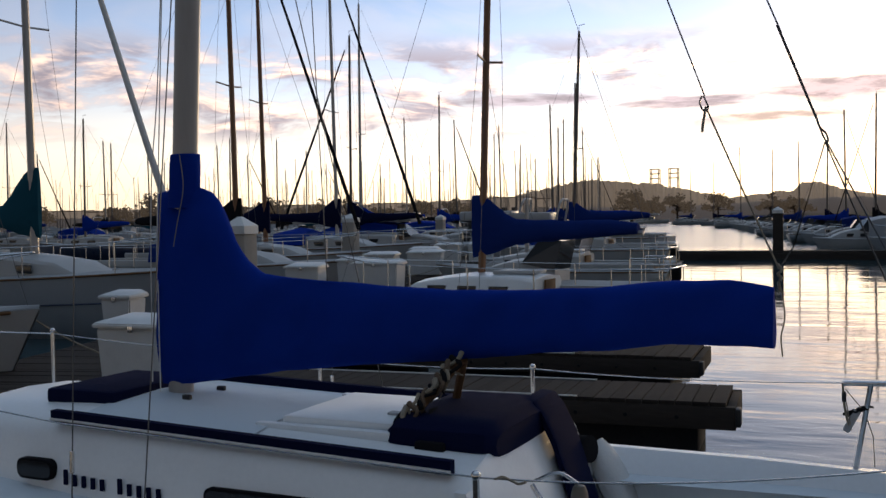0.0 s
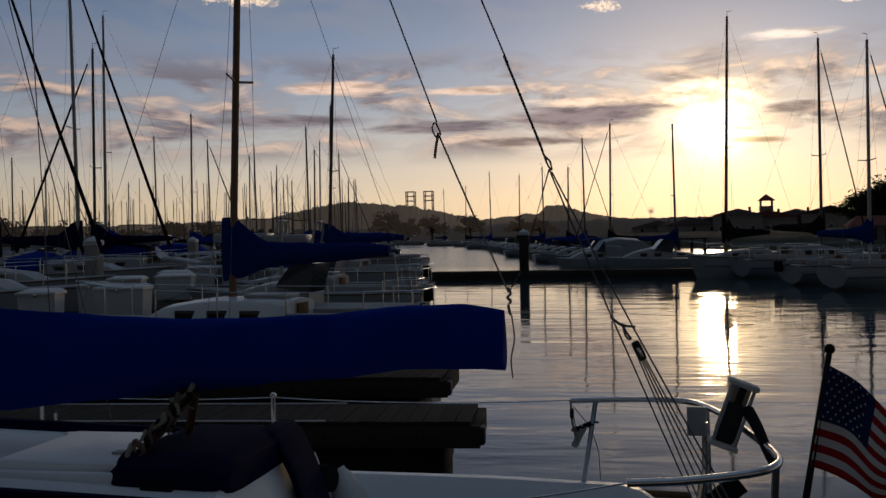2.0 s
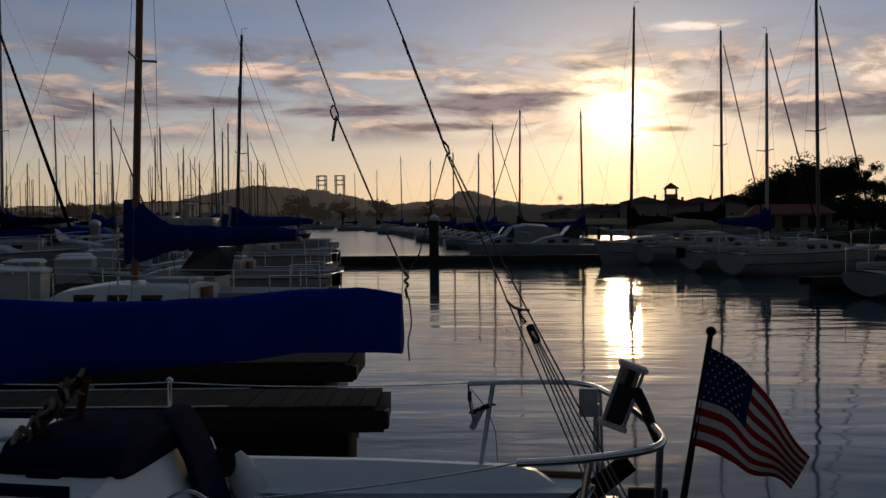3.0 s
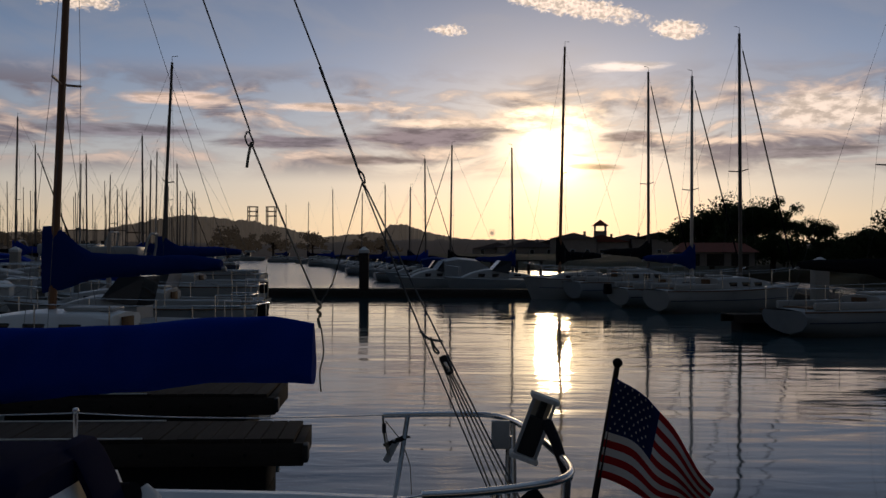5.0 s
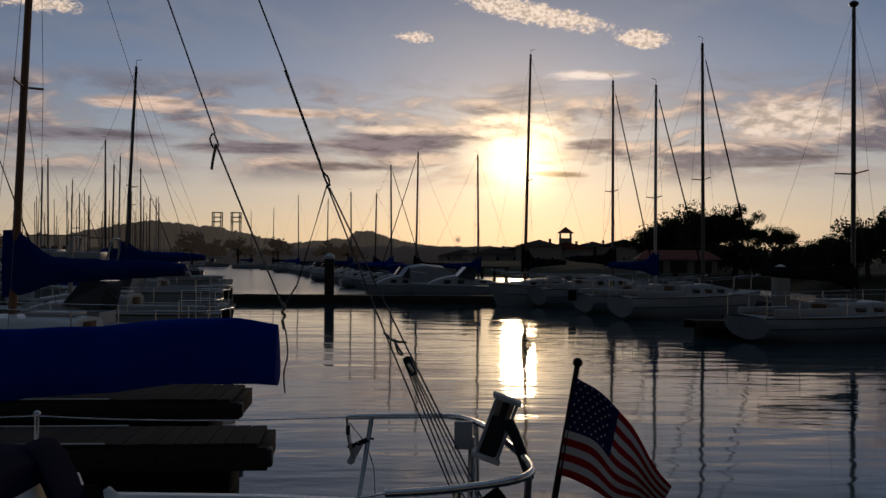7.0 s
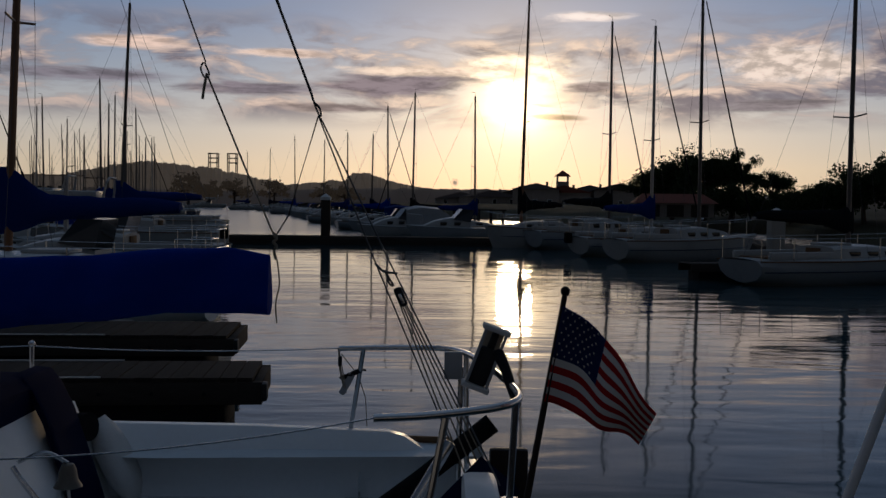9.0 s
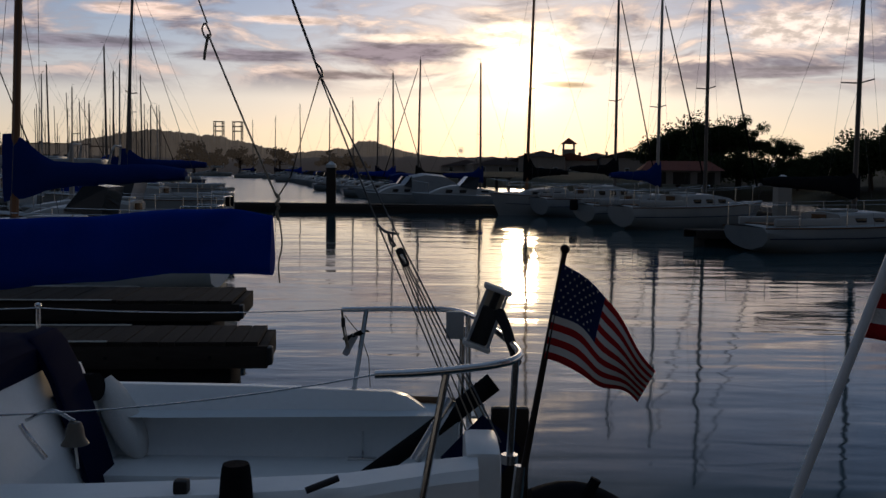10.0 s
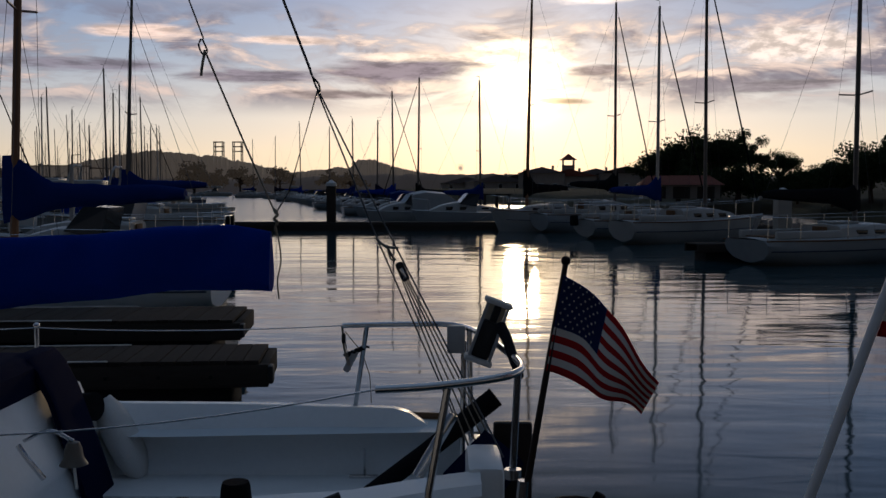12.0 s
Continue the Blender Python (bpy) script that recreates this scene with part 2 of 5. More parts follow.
FLOAT = surface("dark_float", (0.015, 0.015, 0.016), 0.7, var=0.3, bump=0.3, spec=0.1)
CONCRETE = surface("pile_concrete", (0.34, 0.31, 0.27), 0.85, var=0.15, scale=2, bump=0.4, fine=50, stain=0.35, spec=0.1)
BOXWHITE = surface("dock_box_white", (0.62, 0.62, 0.60), 0.5, var=0.06, scale=3, bump=0.08, stain=0.2)
BRASS = surface("dull_bell_metal", (0.15, 0.135, 0.115), 0.45, 0.8, var=0.1, bump=0.05)
FLAGRED = surface("flag_red", (0.42, 0.018, 0.022), 0.85, var=0.1, bump=0.4, fine=400, stain=0.1, spec=0.04)
FLAGWHITE = surface("flag_white", (0.72, 0.68, 0.64), 0.85, var=0.06, bump=0.4, fine=400, stain=0.1, spec=0.04)
FLAGBLUE = surface("flag_blue", (0.02, 0.03, 0.10), 0.85, var=0.1, bump=0.4, fine=400, stain=0.1, spec=0.04)
STUCCO = surface("house_wall", (0.36, 0.31, 0.27), 0.9, var=0.1, scale=0.5, bump=0.2, fine=6, per=0.5, spec=0.1)
ROOF = surface("roof_shingle", (0.10, 0.07, 0.06), 0.9, var=0.25, scale=1, bump=0.4, fine=8, per=0.4, spec=0.1)
REDROOF = surface("red_roof", (0.20, 0.07, 0.05), 0.9, var=0.25, scale=1, bump=0.4, fine=8, spec=0.1)
BARK = surface("bark", (0.07, 0.05, 0.04), 0.9, var=0.3, scale=3, bump=0.6, fine=20, spec=0.1)
LEAF = surface("foliage", (0.035, 0.05, 0.022), 0.8, var=0.4, scale=1.0, bump=0.0, fine=8, spec=0.04)
SCRUB = surface("scrub", (0.06, 0.055, 0.035), 0.95, var=0.35, scale=0.2, bump=0.2, fine=3, spec=0.1)
GLOSSWHITE = surface("painted_tube", (0.68, 0.68, 0.68), 0.35, var=0.05, bump=0.0)


# distance haze imitated by a faint emission of the surface itself
def haze_glow(name, col, glow):
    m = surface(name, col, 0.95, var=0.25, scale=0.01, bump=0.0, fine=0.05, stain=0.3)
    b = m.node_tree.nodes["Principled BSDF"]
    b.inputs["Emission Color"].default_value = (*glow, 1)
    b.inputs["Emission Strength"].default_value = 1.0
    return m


HILL = haze_glow("hill_haze_glow", (0.08, 0.07, 0.05), (0.040, 0.029, 0.020))
FARTOWN = haze_glow("town_haze_glow", (0.20, 0.17, 0.15), (0.050, 0.040, 0.032))
FARLEAF = haze_glow("foliage_haze_glow", (0.03, 0.03, 0.02), (0.016, 0.012, 0.009))
SHORE = haze_glow("shore_haze_glow", (0.05, 0.045, 0.035), (0.014, 0.010, 0.008))

WATER = bpy.data.materials.new("harbour_water")
WATER.use_nodes = True
t = WATER.node_tree
b = t.nodes["Principled BSDF"]
b.inputs["Base Color"].default_value = (0.018, 0.055, 0.068, 1)
b.inputs["IOR"].default_value = 1.33
b.inputs["Specular IOR Level"].default_value = 0.32
co = node(t, "ShaderNodeTexCoord").outputs["Object"]
sp = node(t, "ShaderNodeSeparateXYZ")
plug(t, sp.inputs[0], co)
x, y = sp.outputs[0], sp.outputs[1]
swell = fuzz(t, vec(t, calc(t, "MULTIPLY", x, 0.28), y), 0.9, 2.0, 0.5, 0.4)
ripple = fuzz(t, vec(t, calc(t, "MULTIPLY", x, 0.4), y, 5.0), 3.2, 2.0, 0.5, 0.5)
patch = step(t, fuzz(t, vec(t, calc(t, "MULTIPLY", x, 0.4), y, 9.0), 0.16, 2.0), 0.38, 0.66)
high = calc(t, "ADD", calc(t, "MULTIPLY", swell, 0.019), calc(t, "MULTIPLY", calc(t, "MULTIPLY", ripple, calc(t, "ADD", 0.2, patch)), 0.0048))
# wind ruffles the open channel beyond the cross dock
plug(t, b.inputs["Roughness"], calc(t, "ADD", 0.055, calc(t, "MULTIPLY", 0.15, step(t, y, 43.0, 70.0))))
bp = node(t, "ShaderNodeBump")
bp.inputs["Strength"].default_value, bp.inputs["Distance"].default_value = 1.0, 1.0
plug(t, bp.inputs["Height"], high)
plug(t, b.inputs["Normal"], bp.outputs[0])


# ---- building helpers ----
def thing(name, x, y, z=0.0, turn=0.0, label="", category="", group="", kind=""):
    e = new(name)
    e.empty_display_size = 0.2
    e.matrix_basis = pose(x, y, z, 0, 0, turn)
    return tagged(e, label, category, group, kind)


def part(name, bm, material, parent=None, label="", smooth=True, inworld=False):
    """Links a bmesh as one mesh object under a thing or a part."""
    if inworld and parent is not None:
        m = Matrix.Identity(4)
        p = parent
        while p is not None:
            m = p.matrix_basis @ m
            p = p.parent
        bmesh.ops.transform(bm, matrix=m.inverted(), verts=bm.verts)
    bmesh.ops.recalc_face_normals(bm, faces=bm.faces)
    me = bpy.data.meshes.new(name)
    bm.to_mesh(me)
    bm.free()
    for mt in (material if isinstance(material, (list, tuple)) else [material]):
        me.materials.append(mt)
    if smooth:
        for p in me.polygons:
            p.use_smooth = True
        me.set_sharp_from_angle(angle=radians(38))
    ob = new(name, me)
    ob.parent = parent
    if label:
        tagged(ob, label)
    return ob


def box(bm, c, s, bev=0.0, m=None):
    r = bmesh.ops.create_cube(bm, size=1.0, matrix=Matrix.Translation(c) @ (m or Matrix.Identity(4)) @ Matrix.Diagonal((*s, 1)))
    if bev:
        es = list({e for v in r["verts"] for e in v.link_edges})
        bmesh.ops.bevel(bm, geom=es, offset=bev, segments=2, affect="EDGES", profile=0.6)
    return bm


def slab(c, s, bev=0.01, m=None):
    return box(bmesh.new(), c, s, bev, m)


def loft(bm, rings, closed=True, caps=True):
    vs = [[bm.verts.new(p) for p in r] for r in rings]
    n = len(vs[0])
    for a, b in zip(vs, vs[1:]):
        for i in range(n if closed else n - 1):
            j = (i + 1) % n
            bm.faces.new((a[i], a[j], b[j], b[i]))
    if caps and closed:
        bm.faces.new(vs[0][::-1])
        bm.faces.new(vs[-1])
    return bm


def tube(bm, pts, r, seg=8, r2=None):
    """A round rod along pts; r to r2 from start to end."""
    pts = [Vector(p) for p in pts]
    rings = []
    up0 = Vector((0, 0, 1))
    for i, p in enumerate(pts):
        d = (pts[min(i + 1, len(pts) - 1)] - pts[max(i - 1, 0)]).normalized()
        a = d.cross(up0 if abs(d.z) < 0.95 else Vector((1, 0, 0))).normalized()
        b2 = d.cross(a)
        k = i / max(1, len(pts) - 1)
        rr = r + ((r2 if r2 is not None else r) - r) * k
        rings.append([p + a * math.cos(w) * rr + b2 * math.sin(w) * rr for w in (2 * math.pi * j / seg for j in range(seg))])
    return loft(bm, rings)


def rod(pts, r, seg=8, r2=None):
    return tube(bmesh.new(), pts, r, seg, r2)


def curve(pts, n=6):
    """Smooth points through pts (Catmull-Rom)."""
    p = [Vector(q) for q in pts]
    p = [2 * p[0] - p[1]] + p + [2 * p[-1] - p[-2]]
    out = []
    for i in range(1, len(p) - 2):
        for k in range(n):
            s = k / n
            out.append(0.5 * ((2 * p[i]) + (p[i + 1] - p[i - 1]) * s + (2 * p[i - 1] - 5 * p[i] + 4 * p[i + 1] - p[i + 2]) * s * s
                              + (3 * p[i] - p[i - 1] - 3 * p[i + 1] + p[i + 2]) * s ** 3))
    return out + [p[-2]]


def sag(a, b, drop, n=8):
    a, b = Vector(a), Vector(b)
    return [a.lerp(b, i / n) - Vector((0, 0, drop * 4 * (i / n) * (1 - i / n))) for i in range(n + 1)]


def lerp_table(tab, x):
    for (x0, a), (x1, b2) in zip(tab, tab[1:]):
        if x <= x1:
            k = max(0.0, (x - x0) / (x1 - x0))
            return a + (b2 - a) * k
    return tab[-1][1]


def ball(bm, c, r, s=(1, 1, 1), u=10, v=7):
    bmesh.ops.create_uvsphere(bm, u_segments=u, v_segments=v, radius=1.0, matrix=Matrix.Translation(c) @ Matrix.Diagonal((r * s[0], r * s[1], r * s[2], 1)))
    return bm


# ---- water, hills and shore ----
bm = bmesh.new()
for x0, x1, y0, y1 in ((-2600, 2600, -300, 4200),):
    bm.faces.new([bm.verts.new(p) for p in ((x0, y0, 0), (x1, y0, 0), (x1, y1, 0), (x0, y1, 0))])
water = part("water", bm, WATER, smooth=False)
tagged(water, "calm rippled harbour water reflecting the sunset sky", "water", kind="structure")


def ridge(name, table, dist, deep, label, material, rough=0.0, a0=-70.0, a1=30.0, stepdeg=0.25):
    """A ridge whose skyline follows (azimuth, elevation) at a distance."""
    bm = bmesh.new()
    rings = []
    a = a0
    while a <= a1:
        e = lerp_table(table, a)
        h = max(0.5, 2.0 + dist * math.tan(radians(e)))
        h *= 1 + rough * noise.noise((a * 1.7, dist * 0.01, 0)) + rough * 0.5 * noise.noise((a * 6.1, 3, dist)) + rough * 1.1 * max(0.0, noise.noise((a * 16.0, 7, dist)))
        s, c = math.sin(radians(a)), math.cos(radians(a))
        ring = []
        for k, f in ((0, 0.0), (0.25, 0.35), (0.55, 0.72), (0.85, 0.95), (1.0, 1.0)):
            d = dist - deep * (1 - k)
            ring.append((0.9 + s * d / c if abs(a) < 60 else s * d * 2, d, -0.5 + (h + 0.5) * f))
        rings.append(ring)
        a += stepdeg
    loft(bm, rings, closed=False)
    return tagged(part(name, bm, material), label, "hill", kind="structure")


# both ridges carry their haze as a glow in the material
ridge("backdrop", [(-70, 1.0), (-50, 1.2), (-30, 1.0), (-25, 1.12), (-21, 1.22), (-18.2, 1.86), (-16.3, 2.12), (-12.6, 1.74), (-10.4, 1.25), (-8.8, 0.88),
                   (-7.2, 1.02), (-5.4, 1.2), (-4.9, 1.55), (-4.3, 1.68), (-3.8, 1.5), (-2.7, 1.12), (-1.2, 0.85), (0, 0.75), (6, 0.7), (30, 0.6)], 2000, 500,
      "brown hills across the bay at sunset, haze painted in as a glow", HILL, 0.085, stepdeg=0.05)
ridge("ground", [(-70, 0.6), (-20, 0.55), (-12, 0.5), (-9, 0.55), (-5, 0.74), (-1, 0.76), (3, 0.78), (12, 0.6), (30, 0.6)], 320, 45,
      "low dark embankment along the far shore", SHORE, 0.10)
# right-hand bank behind the slips
bm = bmesh.new()
rings = []
for k in range(70):
    yy = 30 + k * 4.2
    ex = 26 - 0.05 * (yy - 30) + 1.5 * noise.noise((yy * 0.1, 0, 0)) - max(0, yy - 75) * 0.30
    rings.append([(ex, yy, -0.3), (ex + 1.5, yy, 0.6), (ex + 4, yy, 1.3), (ex + 60, yy, 2.0), (ex + 140, yy, 3.0)])
loft(bm, rings, closed=False)
tagged(part("bank", bm, SCRUB), "dark scrub-covered bank behind the slips", "ground", kind="structure")


# ---- floating docks ----
def dock(name, x0, y0, x1, y1, wide, top=0.45, planks=True, label=""):
    """A floating dock whose near long edge runs from one end to the other; planks lie across it."""
    a, b2 = Vector((x0, y0, 0)), Vector((x1, y1, 0))
    long = (b2 - a).length
    turn = math.degrees(math.atan2(y1 - y0, x1 - x0))
    d = thing(name, x0, y0, 0, turn, label, "dock", kind="structure")
    for yy, nm in ((0.04, "side_beam"), (wide - 0.04, "side_beam")):
        part(nm, slab((long / 2, yy, top - 0.11), (long, 0.08, 0.20), 0.008), BEAM, d)
    part("end_beam", slab((long - 0.04, wide / 2, top - 0.112), (0.08, wide - 0.164, 0.20), 0.008), BEAM, d)
    nf = max(1, int(long / 2.4))
    for i in range(nf):
        part("float", slab(((i + 0.5) * long / nf, wide / 2, top - 0.42), (long / nf * 0.8, wide * 0.8, 0.42), 0.03), FLOAT, d)
    rr = random.Random(int(abs(x0 * 13 + y0 * 7)))
    if planks:
        step_w = 0.145
        n = int(long / step_w)
        meshes = []
        for v in range(4):
            pm = slab((0, 0, 0), (step_w - 0.008, wide - 0.01, 0.038), 0.004)
            ob = part("plank", pm, PLANK, d, smooth=False)
            meshes.append(ob.data)
            ob.location = (step_w * (v + 0.5), wide / 2, top + 0.012)
        for i in range(4, n):
            ob = new("plank", meshes[rr.randrange(4)])
            ob.parent = d
            ob.location = (step_w * (i + 0.5), wide / 2 + rr.uniform(-0.006, 0.006), top + 0.012 + rr.uniform(-0.003, 0.003))
    return d, long, turn


finger_a, la, ta = dock("finger_dock", -7.2, 8.2, -0.62, 8.76, 0.95, label="weathered wooden finger dock over dark floats")
finger_b, lb, tb = dock("finger_dock", -8.3, 10.95, -1.42, 11.45, 1.35, label="weathered wooden finger dock with a worn end")
for d, ln in ((finger_a, la), (finger_b, lb)):
    part("rub_strip", slab((ln * 0.4, 0.015, 0.485), (ln * 0.78, 0.022, 0.012), 0.003), LINE, d, "pale rub strip along the edge")
    part("rub_strip", slab((ln * 0.4, (0.94 if d is finger_a else 1.34), 0.485), (ln * 0.78, 0.022, 0.012), 0.003), LINE, d, "pale rub strip along the edge")
    for i in range(7):
        part("bolt", rod([(ln - 0.5 - i * 0.45, -0.012, 0.34), (ln - 0.5 - i * 0.45, 0.01, 0.34)], 0.018, 8), FLOAT, d)
    part("corner_bumper", slab((ln + 0.02, 0.06, 0.35), (0.05, 0.16, 0.16), 0.02), RUBBER, d, "dark rubber corner bumper")
# the main walkway slants away to the left, and a cross walk floats over the channel
walkway, lw, tw = dock("main_walkway", -5.7, 4.4, -17.6, 47.0, 2.2, planks=True, label="long weathered plank walkway between the slips")
cross, lc, tc = dock("cross_dock", -12.3, 46.2, 3.85, 46.8, 1.5, top=0.35, planks=False, label="long dark floating log dock across the channel")
part("deck_top", slab((lc / 2, 0.75, 0.36), (lc, 1.44, 0.03), 0.01), BEAM, cross)
part("lower_beam", slab((lc / 2, 0.1, 0.09), (lc, 0.3, 0.42), 0.05), BEAM, cross)
bank_dock, l3, t3 = dock("bank_dock", 15.5, 22.0, 16.5, 60.0, 2.0, planks=False, label="dark walkway dock along the far slips")
part("deck_top", slab((l3 / 2, 1.0, 0.455), (l3, 1.9, 0.03), 0.01), BEAM, bank_dock)
stub, l4, t4 = dock("finger_dock", 7.8, 27.0, 15.5, 28.4, 0.9, planks=False, label="short dark finger dock between two sailboats")
part("deck_top", slab((l4 / 2, 0.45, 0.455), (l4, 0.86, 0.03), 0.01), BEAM, stub)
far_dock, l5, t5 = dock("far_dock", 6.0, 52.5, -19.5, 165.0, 1.8, planks=False, label="dark far dock lined with small boats")
part("deck_top", slab((l5 / 2, 0.9, 0.455), (l5, 1.7, 0.03), 0.01), BEAM, far_dock)


def pile(x, y, top, wide=0.38, label="square concrete dock pile with a white cone cap", mat=None):
    p = thing("dock_pile", x, y, 0, 3, label, "pile", "capped dock piles")
    part("shaft", slab((0, 0, (top - 0.30 - 1.0) / 2 - 0.0), (wide, wide, top - 0.30 + 1.0), 0.02), mat or CONCRETE, p)
    bm = bmesh.new()
    w = wide / 2 + 0.02
    loft(bm, [[(-w, -w, top - 0.30), (w, -w, top - 0.30), (w, w, top - 0.30), (-w, w, top - 0.30)], [(-w, -w, top - 0.16), (w, -w, top - 0.16), (w, w, top - 0.16), (-w, w, top - 0.16)],
              [(-0.03, -0.03, top), (0.03, -0.03, top), (0.03, 0.03, top), (-0.03, 0.03, top)]])
    part("cap", bm, BOXWHITE, p, "white pyramid pile cap", smooth=False)
    return p


pile(-9.75, 14.2, 2.22, 0.40)
pile(-4.43, 47.1, 2.37, 0.44, "dark round-capped pile at the cross dock", BEAM)
pile(12.5, 34.2, 2.0, 0.48, "stout pile with a white cone cap", CONCRETE)
pile(-17.0, 30.5, 2.35, 0.45)
pile(-23.5, 52.0, 2.35, 0.45)


def dock_box(x, y, s, turn, label="white fibreglass dock box with a sloping lid"):
    d = thing("dock_box", x, y, 0.49, turn, label, "dock box", "white dock boxes on the walkway")
    w, dp, h = s
    bm = bmesh.new()
    loft(bm, [[(-w / 2 + 0.03, -dp / 2 + 0.03, 0), (w / 2 - 0.03, -dp / 2 + 0.03, 0), (w / 2 - 0.03, dp / 2 - 0.03, 0), (-w / 2 + 0.03, dp / 2 - 0.03, 0)],
              [(-w / 2, -dp / 2, h), (w / 2, -dp / 2, h), (w / 2, dp / 2, h), (-w / 2, dp / 2, h)]])
    bmesh.ops.bevel(bm, geom=bm.edges[:], offset=0.02, segments=2, affect="EDGES")
    part("bin", bm, BOXWHITE, d)
    bm = bmesh.new()
    a = 0.03
    loft(bm, [[(-w / 2 - a, -dp / 2 - a, h + 0.004), (w / 2 + a, -dp / 2 - a, h + 0.004), (w / 2 + a, dp / 2 + a, h + 0.004), (-w / 2 - a, dp / 2 + a, h + 0.004)],
              [(-w / 2 - a, -dp / 2 - a, h + 0.05), (w / 2 + a, -dp / 2 - a, h + 0.05), (w / 2 + a, dp / 2 + a, h + 0.06), (-w / 2 - a, dp / 2 + a, h + 0.06)],
              [(-w / 2 + 0.05, -dp / 2 + 0.05, h + 0.08), (w / 2 - 0.05, -dp / 2 + 0.05, h + 0.08), (w / 2 - 0.05, dp / 2 - 0.05, h + 0.12), (-w / 2 + 0.05, dp / 2 - 0.05, h + 0.12)]])
    bmesh.ops.bevel(bm, geom=bm.edges[:], offset=0.012, segments=2, affect="EDGES")
    part("lid", bm, BOXWHITE, d)
    part("latch", slab((0, -dp / 2 - 0.035, h), (0.06, 0.02, 0.07), 0.005), STEEL, d, "small metal latch")
    return d


for bx in ((-6.62, 8.3, (0.95, 0.6, 0.54), 4), (-9.75, 11.3, (0.48, 0.45, 0.55), 10), (-11.0, 18.2, (0.75, 0.6, 0.62), 12), (-11.6, 21.2, (0.6, 0.55, 0.62), 12),
           (-10.3, 20.2, (1.1, 0.6, 0.6), 6), (-12.6, 24.6, (0.9, 0.6, 0.62), 12), (-12.0, 26.2, (1.0, 0.6, 0.62), 12), (-13.4, 29.0, (0.9, 0.6, 0.62), 12),
           (-14.6, 33.5, (0.9, 0.6, 0.62), 12), (-13.7, 34.5, (0.9, 0.6, 0.62), 12)):
    dock_box(*bx)


# ---- the near sailboat, bow towards -x, moored between the camera and the finger dock ----
CY = 4.15                                   # its centre line
near_boat = thing("sailboat", 1.12, CY, 0, 0, "white sloop with a bright blue sail cover and navy hatch covers", "sailboat")


def sheer_half(x):
    return lerp_table([(-6.3, 0.02), (-5.6, 0.42), (-4.6, 0.80), (-3.4, 1.06), (-2.0, 1.18), (-0.6, 1.16), (0.4, 1.06), (1.15, 0.92)], x)


def sheer_z(x):
    return lerp_table([(-6.3, 1.12), (-4.5, 0.92), (-2.5, 0.82), (-0.5, 0.79), (1.15, 0.82)], x)


bm = bmesh.new()
rings = []
for i in range(25):
    x = -6.3 + 7.45 * i / 24
    h, z = sheer_half(x), sheer_z(x)
    ring = []
    for k, (w, zz) in enumerate(((1.0, z), (0.985, z - 0.22), (0.93, z - 0.5), (0.78, 0.0), (0.3, -0.3))):
        ring.append((x + (0.0 if x > -5 else (z - zz) * 0.5), CY - h * w, zz))
    ring += [(p[0], 2 * CY - p[1], p[2]) for p in ring[::-1]]
    rings.append(ring)
loft(bm, rings, closed=False)
bm.verts.ensure_lookup_table()
bm.faces.new([bm.verts[len(bm.verts) - 10 + i] for i in range(10)])
part("hull", bm, GEL, near_boat, inworld=True)

# side decks and foredeck
bm = bmesh.new()
rings = []
for i in range(25):
    x = -6.28 + 7.41 * i / 24
    h, z = sheer_half(x) - 0.01, sheer_z(x)
    if x < -4.35:
        rings.append([(x, CY - h, z), (x, CY - h * 0.5, z + 0.04), (x, CY, z + 0.06), (x, CY + h * 0.5, z + 0.04), (x, CY + h, z)])
loft(bm, rings, closed=False)
part("foredeck", bm, NONSKID, near_boat, inworld=True)
for sgn in (-1, 1):
    bm = bmesh.new()
    rings = []
    for i in range(23):
        x = -4.5 + 5.6 * i / 22
        h, z = sheer_half(x) - 0.01, sheer_z(x)
        rings.append([(x, CY + sgn * h, z), (x, CY + sgn * 0.62, z + 0.015)])
    loft(bm, rings, closed=False)
    part("side_deck", bm, NONSKID, near_boat, inworld=True)
    part("toe_rail", rod([(x, CY + sgn * (sheer_half(x) - 0.02), sheer_z(x) + 0.018) for x in [-6.2 + 0.36 * i for i in range(21)]], 0.018, 6), TEAK, near_boat, "dark wooden toe rail", inworld=True)

# cabin trunk
def roof_z(x):
    return lerp_table([(-4.5, 0.98), (-3.9, 1.15), (-3.0, 1.185), (-1.5, 1.135), (-0.5, 1.10)], x)


bm = bmesh.new()
rings = []
for i in range(23):
    x = -4.55 + 3.68 * i / 22
    zt = roof_z(x)
    half = lerp_table([(-4.55, 0.40), (-4.0, 0.58), (-3.0, 0.68), (-1.0, 0.70), (-0.5, 0.70)], x)
    zb = sheer_z(x) - 0.02
    lean = 0.05
    right = [(half, zb), (half - lean * 0.7, zt - 0.075), (half - lean - 0.02, zt - 0.03), (half - lean - 0.07, zt), (half * 0.5, zt + 0.035), (0, zt + 0.05)]
    rings.append([(x, CY - a, z) for a, z in right] + [(x, CY + a, z) for a, z in right[-2::-1]])
bulk = rings[-1]
rings[-1] = [(p[0] + 0.0 + (1.15 - p[2]) * 0.40, p[1], p[2]) for p in bulk]
rings.append([(p[0] + 0.01, CY + (p[1] - CY) * 0.97, p[2] - 0.01) for p in rings[-1]])
loft(bm, rings, closed=True)
part("cabin_trunk", bm, GEL, near_boat, inworld=True)
